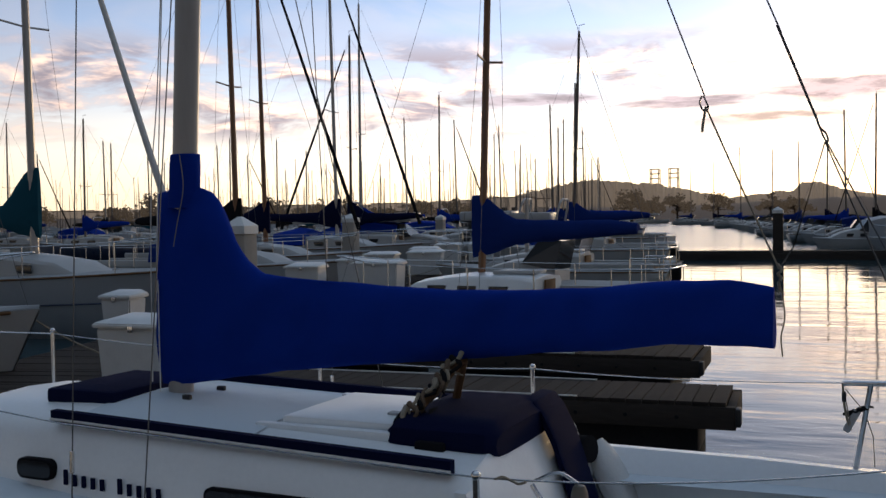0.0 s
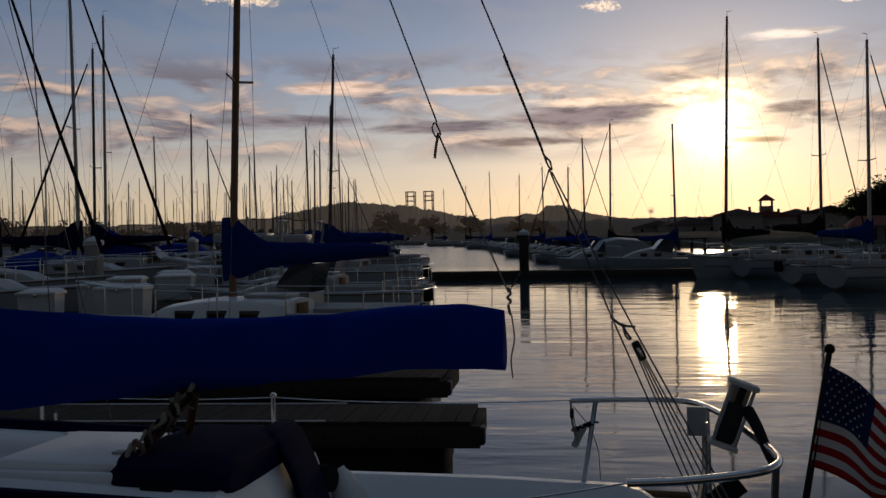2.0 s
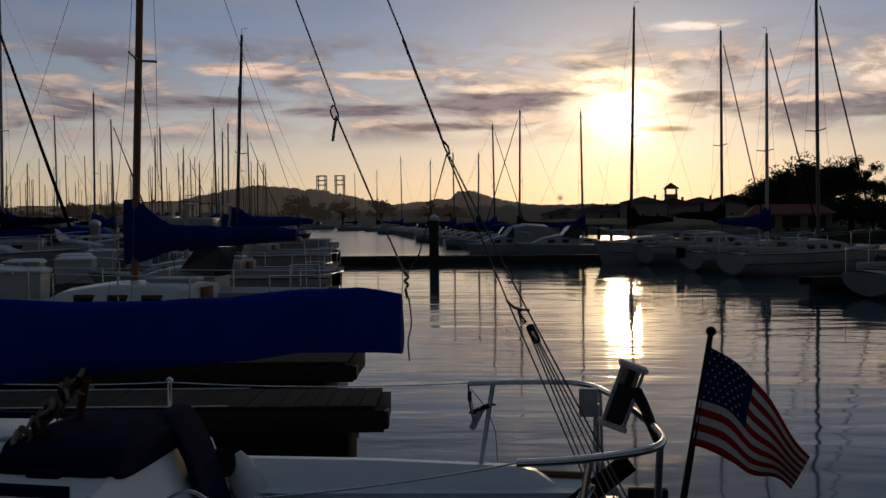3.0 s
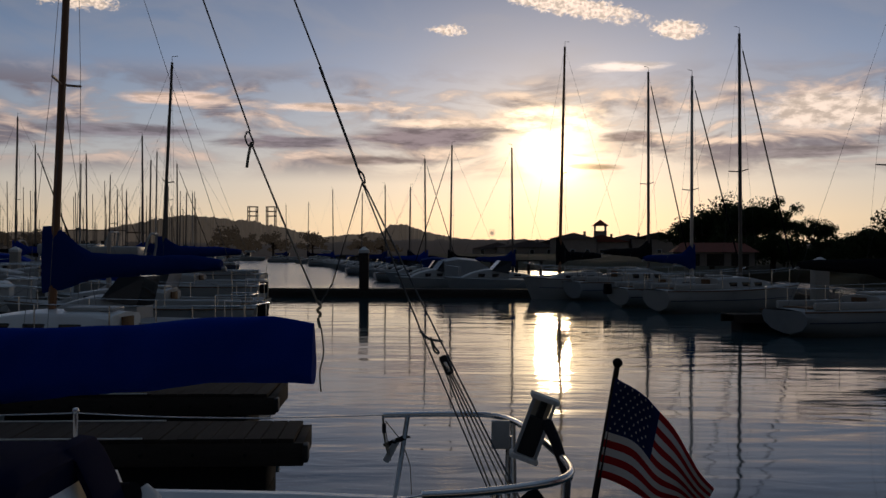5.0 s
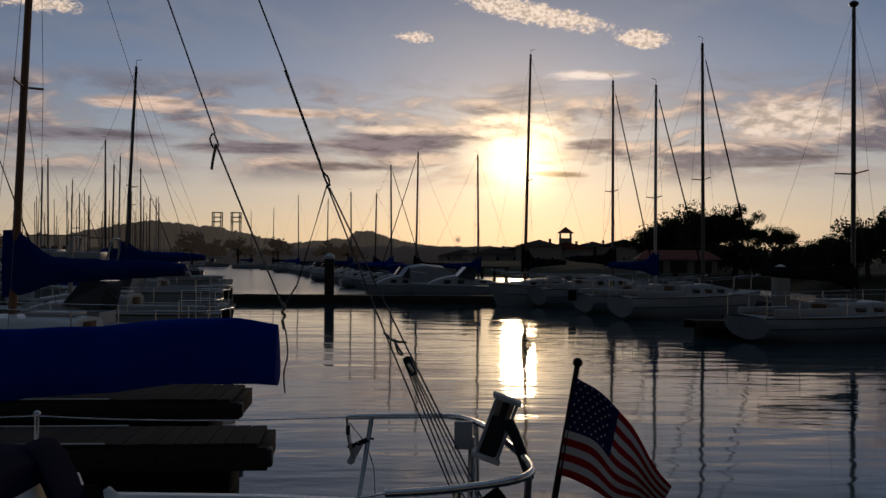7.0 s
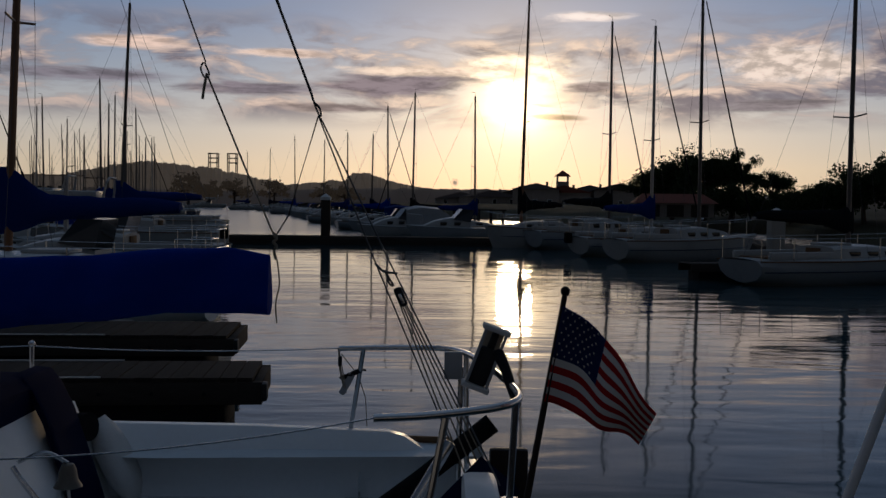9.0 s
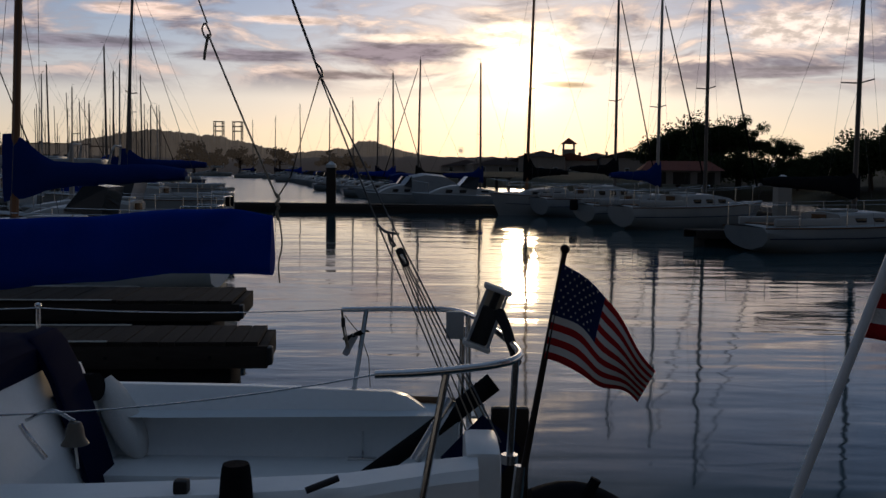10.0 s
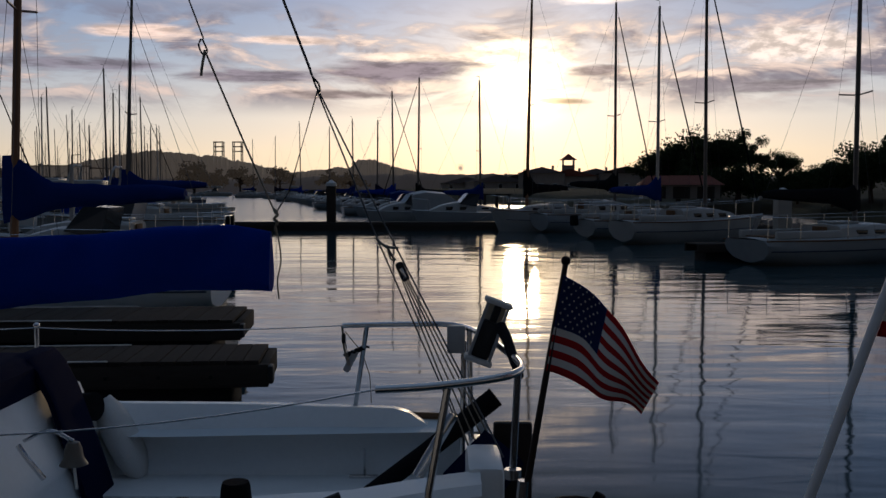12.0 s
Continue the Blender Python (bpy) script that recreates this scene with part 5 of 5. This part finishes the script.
def motorboat(x, y, turn, L=7.5, hull=DIMGEL, label="", canopy=None, fly=True, group="moored motor boats"):
    B, fb = L * 0.33, 0.085 * L + 0.15
    e = thing("motor_boat", x, y, 0, turn, label, "motor boat", group)
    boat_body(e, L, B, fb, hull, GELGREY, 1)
    z = sheer_at(L, B, fb, 0.5)[2]
    trunk(e, -0.05 * L, 0.30 * L, B, z, 0.5, DIMGEL, 2, 0.8)
    bm = bmesh.new()
    loft(bm, [[(-0.05 * L, -B * 0.33, z + 0.3), (0.10 * L, -B * 0.28, z + 0.45), (0.10 * L, B * 0.28, z + 0.45), (-0.05 * L, B * 0.33, z + 0.3)],
              [(-0.08 * L, -B * 0.30, z + 0.95), (0.02 * L, -B * 0.25, z + 1.0), (0.02 * L, B * 0.25, z + 1.0), (-0.08 * L, B * 0.30, z + 0.95)]])
    part("windscreen", bm, GLASSDARK, e)
    if canopy:
        bm = bmesh.new()
        loft(bm, [[(xx, -B * 0.36, z + 0.1), (xx, -B * 0.34, z + zt - 0.12), (xx, 0, z + zt), (xx, B * 0.34, z + zt - 0.12), (xx, B * 0.36, z + 0.1)] for xx, zt in ((-0.46 * L, 0.7), (-0.34 * L, 1.1), (-0.12 * L, 1.2), (0.02 * L, 1.05))])
        part("canopy", bm, canopy, e)
    if fly:
        part("flybridge", slab((-0.05 * L, 0, z + 1.32), (0.30 * L, B * 0.6, 0.42), 0.12), DIMGEL, e)
        part("radar_arch", rod(curve([(-0.22 * L, -B * 0.36, z + 0.5), (-0.26 * L, -B * 0.30, z + 1.9), (-0.27 * L, 0, z + 2.05), (-0.26 * L, B * 0.30, z + 1.9), (-0.22 * L, B * 0.36, z + 0.5)], 4), 0.05, 6), DIMGEL, e)
    rails(e, L, B, fb, 1)
    return e


def polar(azd, d):
    """A place by azimuth from the first viewpoint and distance ahead."""
    return 0.70 + d * math.tan(radians(azd)), d


# the row to the right of the walkway, bows towards it
sailboat((-6.15, 16.4), 177, 6.7, 9.8, hull=GEL, fb=0.68, mast_at=0.03, cab=0.95, cover=DARKBLUE, spar=WOODSPAR, label="white sloop with a dark blue sail cover and brown companionway", rake=0.042, high=0.80, group="")
motorboat(-6.6, 21.6, 180, 5.4, label="low white runabout with a grey canvas cover", fly=False, canopy=None)
sailboat((-8.6, 25.5), 178, 6.8, 2.6, boom=False, fb=0.7, cover=BLUE, label="white sailboat hull with its mast unstepped", motor=True)
motorboat(-8.6, 29.8, 180, 6.4, label="white cuddy cruiser with an open cockpit", fly=False)
sailboat((-10.75, 36.6), 176, 7.0, 9.1, fb=0.85, mast_at=0.05, cover=DARKBLUE, spar=DARKALLOY, label="white sloop with a dark blue sail cover at the row's end", rake=0.045, group="", motor=True)
sailboat(polar(-17.3, 52.0), 178, 9, 9.3, cover=BLUE, spar=DARKALLOY, label="white sloop behind the row", rake=0.02)

# the row to the left of the walkway, bows towards it
sailboat((-11.7, 8.0), 3, 8.8, 10.8, cover=NAVY, label="white sloop with its bow over the walkway", fb=1.0)
sailboat((-15.05, 14.6), 2, 9.4, 12.0, hull=GELGREY, cover=TEAL, furl=WHITECLOTH, label="grey-white sloop with a teal sail cover and furled jib", fb=1.08, spreaders=1, high=1.1, group="")
sailboat((-15.6, 22.0), 6, 8.8, 11.5, cover=BLACK, spar=WOODSPAR, label="white sloop with a black sail cover", tarp=DARKBLUE)
sailboat((-18.3, 27.2), 8, 9.0, 12.0, cover=NAVY, spar=WOODSPAR, label="white sloop with a varnished mast", furl=BLACK, tarp=BLUE)
sailboat((-20.0, 34.6), 8, 9.6, 13.0, cover=NAVY, spar=ALLOY, furl=BLACK, label="white sloop with a navy sail cover and dark furled jib", high=0.9, tarp=BLUE)
sailboat(polar(-30.1, 39.5), 190, 9.4, 10.5, cover=NAVY, spar=DARKALLOY, furl=BLACK, label="white sloop with a dark furled jib", high=0.9)
sailboat(polar(-29.55, 44.0), 190, 9.4, 13.0, cover=BLUE, spar=ALLOY, label="white sloop with a blue sail cover")
motorboat(-20.5, 41.0, 8, 8.5, label="white flybridge cruiser with a blue canopy", canopy=BLUE)
motorboat(-17.4, 43.5, 186, 8.5, label="white flybridge cruiser with a tall radar arch")
motorboat(-14.5, 41.2, 184, 7.2, label="white cabin cruiser with a blue canopy", canopy=BLUE)

# the fleet farther off on the left: azimuth, distance, mast height
FLEET = ((-48.4, 50, 9.3), (-46.85, 64, 8.4), (-44.6, 46, 8.6), (-43.5, 58, 8.5), (-43.2, 61, 8.6), (-41.2, 68, 8.6), (-40.4, 78, 8.2), (-37.45, 70, 8.8), (-36.85, 66, 8.9),
         (-35.8, 76, 8.3), (-34.25, 72, 9.1), (-33.7, 90, 7.6), (-32.6, 66, 7.6), (-31.4, 100, 8.8), (-28.4, 95, 8.2), (-26.87, 71, 10.2), (-25.0, 60, 10.3), (-24.0, 73, 10.0), (-21.85, 82, 9.4), (-21.45, 76, 9.6),
         (-20.35, 92, 9.2), (-19.9, 100, 8.4), (-19.5, 96, 8.0), (-18.5, 64, 9.6), (-17.9, 78, 10.0), (-16.7, 82, 9.4), (-16.3, 92, 7.6), (-15.9, 96, 7.8), (-18.2, 70, 8.6))
rr = random.Random(11)
covers = (DARKBLUE, NAVY, BLUE, BLACK, TAN, TEAL, DARKBLUE)
words = {"blue_canvas": "bright blue", "dark_blue_canvas": "dark blue", "navy_canvas": "navy", "black_canvas": "black", "tan_canvas": "tan", "teal_canvas": "teal"}
for i, (a, d, H) in enumerate(FLEET):
    c = covers[i % 7]
    hullm = (DIMGEL, NAVYHULL, CREAMHULL, GELGREY, GELGREY, DIMGEL, NAVYHULL)[(i * 3) % 7]
    hw = {"shade_dimmed_gelcoat": "white", "cream_gelcoat": "cream", "grey_gelcoat": "grey", "navy_gelcoat": "navy"}[hullm.name]
    x, y = polar(a, d)
    sailboat((x, y), (8 if i % 2 else 188) + rr.uniform(-4, 4), rr.uniform(7.5, 9.5), H, hull=hullm, cover=c, spar=DARKALLOY if i % 3 else ALLOY, furl=(BLACK if i % 4 == 1 else None), detail=1,
             label=f"{hw} sloop with a {words[c.name]} sail cover in the far slips")
for i in range(9):
    a = -46 + 3.3 * i + rr.uniform(-0.8, 0.8)
    d = rr.uniform(48, 85)
    x, y = polar(a, d)
    motorboat(x, y, 8 if i % 2 else 188, rr.uniform(7, 9.5), label=("white flybridge cruiser in the far slips" if i % 3 else "white cabin cruiser with a blue canopy in the far slips"), fly=bool(i % 3), canopy=None if i % 3 else BLUE)

# masts of the most distant slips, too many to tell apart
bm = bmesh.new()
for i in range(230):
    a = -50 + 34.5 * rr.random() ** 0.9
    d = rr.uniform(120, 260)
    x, y = polar(a, d)
    tube(bm, [(x, y, 0.8), (x + rr.uniform(-0.25, 0.25), y, rr.uniform(7.0, 12.5))], 0.075, 5, 0.05)
tagged(part("distant_masts", bm, DARKALLOY), "thicket of thin masts in the most distant slips", "masts", kind="stuff")
bm = bmesh.new()
for i in range(150):
    a = -52 + 37 * rr.random()
    d = rr.uniform(95, 250)
    x, y = polar(a, d)
    L = rr.uniform(6, 10)
    for r in (hull_shape(L, L * 0.3, 1.1, 6),):
        m = Matrix.Translation((x, y, 0)) @ Matrix.Rotation(radians(rr.choice((8, 188)) + rr.uniform(-5, 5)), 4, "Z")
        loft(bm, [[m @ Vector(p) for p in ring] for ring in r])
        k = rr.uniform(0.4, 1.0)
        loft(bm, [[m @ Vector((xx, yy * L * 0.1, 1.05 + zz * k)) for yy, zz in ((-1, 0), (-0.8, 1), (0.8, 1), (1, 0))] for xx in (-0.2 * L, 0.2 * L)])
tagged(part("distant_boats", bm, GELGREY), "rows of white hulls in the most distant slips", "boats", kind="stuff")


# ---- the slips and shore to the right ----
sailboat((polar(4.85, 46.0)[0] + 0.1, 46.0), 196, 5.6, 11.6, fb=0.86, cab=0.8, mast_at=0.18, cover=BLACK, spar=WOODSPAR, label="white sloop, bow towards the channel, with a black sail cover", rake=0.022, group="", high=1.0)
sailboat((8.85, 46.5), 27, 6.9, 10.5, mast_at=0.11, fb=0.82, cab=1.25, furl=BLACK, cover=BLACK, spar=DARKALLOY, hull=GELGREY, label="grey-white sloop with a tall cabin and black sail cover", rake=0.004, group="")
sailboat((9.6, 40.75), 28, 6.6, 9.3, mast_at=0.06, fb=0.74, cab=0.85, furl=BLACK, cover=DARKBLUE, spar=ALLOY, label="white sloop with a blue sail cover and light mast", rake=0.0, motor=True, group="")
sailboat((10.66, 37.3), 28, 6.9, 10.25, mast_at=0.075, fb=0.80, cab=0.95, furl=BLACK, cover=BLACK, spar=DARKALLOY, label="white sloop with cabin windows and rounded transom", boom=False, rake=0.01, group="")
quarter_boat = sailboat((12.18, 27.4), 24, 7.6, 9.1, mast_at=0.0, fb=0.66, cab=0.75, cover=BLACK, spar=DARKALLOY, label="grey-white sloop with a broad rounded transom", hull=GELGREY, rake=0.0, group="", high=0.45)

part("masthead_light", ball(bmesh.new(), (0.0, 0, 9.2), 0.13, (1, 1, 0.7)), GLASSDARK, quarter_boat, "dark masthead light")

# boats along the far dock; masts by azimuth and height
for i, (a, d, H) in enumerate(((-10.85, 196, 11.4), (-9.65, 178, 11.1), (-8.2, 146, 11.4), (-6.6, 112, 8.8), (-5.2, 92, 8.3), (-3.85, 78, 7.25), (-2.9, 72, 8.9), (-1.5, 64, 9.0), (2.1, 60, 8.4))):
    x, y = polar(a, d)
    sailboat((x + 0.18, y), 14 + (i % 2) * 180, 6.4, H, hull=GELGREY, fb=0.62, cab=0.7, cover=covers[i % 4], spar=DARKALLOY, detail=1, label=f"grey-white sloop with a {words[covers[i % 4].name]} sail cover at the far dock", group="boats along the far dock", furl=BLACK if i in (6, 7) else None)
motorboat(-1.0, 56.5, 200, 5.6, label="white express cruiser with a tinted canopy at the far dock", canopy=GELGREY, fly=False, group="")
motorboat(2.2, 53.5, 190, 6.2, hull=GELGREY, label="long low grey runabout at the end of the far dock", fly=False, group="")
for i in range(20):
    y = 60 + i * 4.9
    x = -1.6 - 0.222 * (y - 52) + 2.7
    motorboat(x, y, 186 + rr.uniform(-5, 5), rr.uniform(4.4, 5.6), hull=GELGREY if i % 3 else DIMGEL, label=("small pale runabout at the far dock" if i % 2 else "small pale cuddy boat with a dark canopy at the far dock"), fly=False, canopy=None if i % 2 else (DARKBLUE if i % 4 else BLACK), group="boats along the far dock")
for i in range(5):
    motorboat(-62 + i * 8.5, 232 + i * 4, 185, 8, label="small white cruiser on the far side of the channel", fly=bool(i % 2), group="boats across the channel")


# houses above the bank
def house(x, y, w, dp, h, turn, roof, label, tower=False, hip=False):
    e = thing("house", x, y, 0.9, turn, label, "house", "houses above the bank")
    part("wall", slab((0, 0, h / 2), (w, dp, h), 0.03), STUCCO, e)
    bm = bmesh.new()
    o = 0.45
    rh = w * 0.10 + 0.5
    ridge_y = dp * 0.2 if hip else dp / 2 + o
    vs = [bm.verts.new(p) for p in ((-w / 2 - o, -dp / 2 - o, h), (w / 2 + o, -dp / 2 - o, h), (w / 2 + o, dp / 2 + o, h), (-w / 2 - o, dp / 2 + o, h), (0, -ridge_y, h + rh), (0, ridge_y, h + rh))]
    for f in ((0, 1, 4), (1, 2, 5, 4), (2, 3, 5), (3, 0, 4, 5), (3, 2, 1, 0)):
        bm.faces.new([vs[i] for i in f])
    part("roof", bm, roof, e, smooth=False)
    part("chimney", slab((w * 0.22, dp * 0.1, h + rh * 0.8), (0.6, 0.6, 1.3), 0.03), STUCCO, e)
    nf = max(1, int(h / 2.8))
    for fl in range(nf):
        for k in range(3):
            wx = -w * 0.32 + k * w * 0.32
            win = part("window", slab((wx, -dp / 2 - 0.02, 1.5 + fl * 2.7), (1.1, 0.08, 1.3), 0.02), BOXWHITE, e, "white-framed window")
            part("pane", slab((wx, -dp / 2 - 0.05, 1.5 + fl * 2.7), (0.9, 0.06, 1.1), 0.01), GLASSDARK, win)
    if tower:
        part("tower_wall", slab((0, 0, h + rh * 0.5 + 0.5), (3.0, 3.0, rh + 1.0), 0.03), STUCCO, e)
        for sx in (-1.3, 1.3):
            for sy in (-1.3, 1.3):
                part("tower_post", slab((sx, sy, h + rh + 1.65), (0.3, 0.3, 1.3), 0.02), BOXWHITE, e)
        bm = bmesh.new()
        z = h + rh + 2.3
        vs = [bm.verts.new(p) for p in ((-2, -2, z), (2, -2, z), (2, 2, z), (-2, 2, z), (0, 0, z + 1.6))]
        for f in ((0, 1, 4), (1, 2, 4), (2, 3, 4), (3, 0, 4), (3, 2, 1, 0)):
            bm.faces.new([vs[i] for i in f])
        part("tower_roof", bm, REDROOF, e, smooth=False)
    return e


def bearing(azd, d):
    return 0.88 + d * math.tan(radians(azd)), d


for a, d, w, dp, h, roof, tw_, hip in ((2.9, 258, 14, 10, 2.6, ROOF, False, True), (4.4, 262, 15, 11, 2.9, ROOF, False, False), (7.05, 250, 13, 10, 3.9, REDROOF, True, False), (5.6, 246, 11, 10, 4.6, ROOF, False, True),
                                      (8.6, 254, 12, 10, 4.3, ROOF, False, True), (10.2, 250, 13, 11, 4.6, ROOF, False, False), (12.2, 250, 13, 10, 3.8, REDROOF, False, True), (1.2, 266, 13, 9, 2.2, ROOF, False, True)):
    x, y = bearing(a, d)
    house(x, y, w, dp, h, rr.uniform(-12, 12), roof, "pale stucco house with a lookout tower and red roof" if tw_ else ("pale stucco house with a red hipped roof" if roof is REDROOF else "pale stucco house with a dark shingle roof"), tw_, hip)
boat_shed = thing("boathouse", *bearing(13.2, 74), 1.2, -8, "low grey boathouse with a reddish roof behind the slips", "boathouse")
part("wall", slab((0, 0, 0.5), (5.4, 5, 1.0), 0.03), STUCCO, boat_shed)
bm = bmesh.new()
vs = [bm.verts.new(p) for p in ((-3.0, -2.9, 1.0), (3.0, -2.9, 1.0), (3.0, 2.9, 1.0), (-3.0, 2.9, 1.0), (-2.2, 0, 1.7), (2.2, 0, 1.7))]
for f in ((0, 1, 5, 4), (1, 2, 5), (2, 3, 4, 5), (3, 0, 4), (3, 2, 1, 0)):
    bm.faces.new([vs[i] for i in f])
part("roof", bm, REDROOF, boat_shed, smooth=False)
for k in range(3):
    part("shed_door", slab((-1.7 + 1.7 * k, -2.52, 0.45), (1.2, 0.06, 0.85), 0.02), BEAM, boat_shed)
# low pale balustrade seen beneath the bank
rail_fence = thing("pier_rail", *bearing(1.25, 96), 0.1, 8, "low pier with pale posts along the bank", "pier")
part("deck", slab((0, 0, 0.4), (9.0, 1.2, 0.12), 0.02), BEAM, rail_fence)
part("top_rail", slab((0, 0, 1.25), (9.0, 0.2, 0.12), 0.02), BEAM, rail_fence)
for k in range(8):
    part("post", slab((-4.2 + 1.2 * k, 0, 0.55), (0.28, 0.2, 1.5), 0.02), BEAM, rail_fence)


# ---- trees ----
def tree(x, y, z, H, spread, flat, label, seed, lean=0.0, leaf_n=15000):
    """A trunk that forks into limbs, with leaf clumps at their ends."""
    rr = random.Random(seed)
    e = thing("tree", x, y, z, rr.uniform(0, 360), label, "tree", "trees along the shore")
    part("trunk", rod(curve([(0, 0, -0.4), (lean * 0.3, 0.1, H * 0.25), (lean, 0, H * 0.55)], 4), 0.05 * H, 8, 0.028 * H), BARK, e)
    bm = bmesh.new()
    ends = []
    for i in range(17):
        a = 2 * math.pi * i / 17 + rr.uniform(-0.3, 0.3)
        r = spread * rr.uniform(0.25, 1.0)
        zz = H * (flat + (1 - flat) * rr.uniform(0.2, 1.0) * (1 - 0.55 * (r / spread) ** 2))
        tipv = Vector((lean + r * math.cos(a), r * math.sin(a), zz))
        start = Vector((lean * 0.8, 0, H * rr.uniform(0.35, 0.55)))
        mid = start.lerp(tipv, 0.5) + Vector((0, 0, -0.03 * H))
        tube(bm, curve([start, mid, tipv], 3), 0.018 * H, 5, 0.005 * H)
        ends.append((tipv, spread * rr.uniform(0.20, 0.36)))
        ends.append((mid.lerp(tipv, 0.5) + Vector((rr.uniform(-1, 1), rr.uniform(-1, 1), rr.uniform(0, 1))) * spread * 0.16, spread * rr.uniform(0.14, 0.25)))
    part("branchwork", bm, BARK, e)
    verts, faces = [], []
    for i in range(leaf_n):
        c, r = ends[rr.randrange(len(ends))]
        d = Vector((rr.gauss(0, 1), rr.gauss(0, 1), rr.gauss(0, 0.55)))
        p = c + d.normalized() * r * rr.random() ** 0.45
        u = Vector((rr.gauss(0, 1), rr.gauss(0, 1), rr.gauss(0, 1))).normalized()
        v = u.cross(Vector((rr.gauss(0, 1), rr.gauss(0, 1), rr.gauss(0, 1)))).normalized()
        s = (0.027 if leaf_n > 2000 else 0.085) * spread * rr.uniform(0.6, 1.5)
        k = len(verts)
        verts += [p - u * s, p + v * s * 0.55, p + u * s, p - v * s * 0.55]
        faces.append((k, k + 1, k + 2, k + 3))
    me = bpy.data.meshes.new("crown")
    me.from_pydata([tuple(v) for v in verts], [], faces)
    # far crowns take the foliage whose glow imitates haze
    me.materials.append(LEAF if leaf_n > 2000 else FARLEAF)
    ob = new("crown", me)
    ob.parent = e
    return e


for a, d, H, s, fl, seed in ((14.9, 82, 5.3, 3.9, 0.42, 2), (13.2, 84, 4.4, 3.2, 0.35, 3), (12.2, 86, 3.8, 2.6, 0.3, 4), (16.4, 80, 5.3, 2.4, 0.5, 5), (18.5, 76, 3.7, 1.7, 0.55, 6),
                            (21.3, 64, 2.7, 2.4, 0.2, 7), (23.2, 62, 3.3, 3.2, 0.2, 8), (25.5, 60, 4.0, 3.6, 0.2, 9), (27.5, 58, 4.6, 4.0, 0.2, 10), (19.5, 72, 2.0, 2.6, 0.1, 12), (16.5, 74, 2.2, 3.0, 0.1, 13), (14.5, 78, 2.2, 3.0, 0.1, 14)):
    x, y = bearing(a, d)
    tree(x, y, 1.2, H, s, fl, "dark spreading shore tree with an uneven crown" if H > 4 else "low dark shrub-like tree on the bank", seed)
for a, d, H, s, seed in ((-14.1, 270, 9, 5.5, 21), (-13.0, 262, 6, 5, 22), (-11.6, 265, 7, 4.5, 23), (-9.4, 275, 7, 4.5, 24), (-6.6, 280, 7, 4, 25), (-5.4, 280, 6, 5, 26), (-30.0, 300, 9, 6, 27), (-34.6, 280, 10, 7, 28), (-40.5, 250, 11, 9, 29), (-43, 300, 9, 8, 30), (-26.0, 290, 8, 6, 31), (-22.5, 300, 9, 6, 32), (-47, 280, 10, 7, 33), (-38, 290, 8, 6, 34), (-36.5, 270, 7, 6, 35), (-32.3, 285, 8, 7, 36), (-28.2, 290, 7, 6, 37), (-24.3, 295, 8, 6, 38)):
    x, y = bearing(a, d)
    tree(x, y, 0.5, H, s, 0.25, "distant round-crowned tree on the far shore", seed, leaf_n=900)

# pale blocks of town on the far left shore, haze put in as wall glow
for i in range(34):
    a = -52 + i * 1.0 + rr.uniform(-0.4, 0.4)
    d = rr.uniform(300, 360)
    x, y = bearing(a, d)
    w, h = rr.uniform(6, 15), rr.uniform(4.0, 8.5)
    e = thing("building", x, y, 0.0, rr.uniform(-10, 10), "distant pale waterfront building with rows of windows", "building", "buildings on the far shore")
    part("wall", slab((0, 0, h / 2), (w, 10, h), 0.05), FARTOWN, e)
    part("roof", slab((0, 0, h + 0.15), (w + 0.6, 10.6, 0.3), 0.05), ROOF, e)
    for f in range(max(1, int(h / 3))):
        for k in range(4):
            part("window", slab((-w * 0.36 + k * w * 0.24, -5.02, 1.6 + 3 * f), (w * 0.13, 0.1, 1.4), 0.02), GLASSDARK, e)


# harbour cranes on the skyline, hazed by the glowing shore material
def crane(azd, d):
    x, y = bearing(azd, d)
    e = thing("harbour_crane", x, y, 0, 0, "distant harbour gantry crane on the hill skyline", "crane", "harbour cranes")
    for sx in (-9, 9):
        for sy in (-8, 8):
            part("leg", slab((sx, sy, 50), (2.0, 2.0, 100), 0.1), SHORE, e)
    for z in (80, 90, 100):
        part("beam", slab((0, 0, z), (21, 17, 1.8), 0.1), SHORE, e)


crane(-12.75, 2150), crane(-11.72, 2150)

# lamp standard on the near right slip and the camera's own dock
own_dock, l6, t6 = dock("near_dock", -7.0, -1.6, 6.0, -1.6, 3.75, planks=False, label="plain wooden dock under the camera")
part("deck_top", slab((l6 / 2, 1.875, 0.465), (l6, 3.6, 0.03), 0.01), BEAM, own_dock)
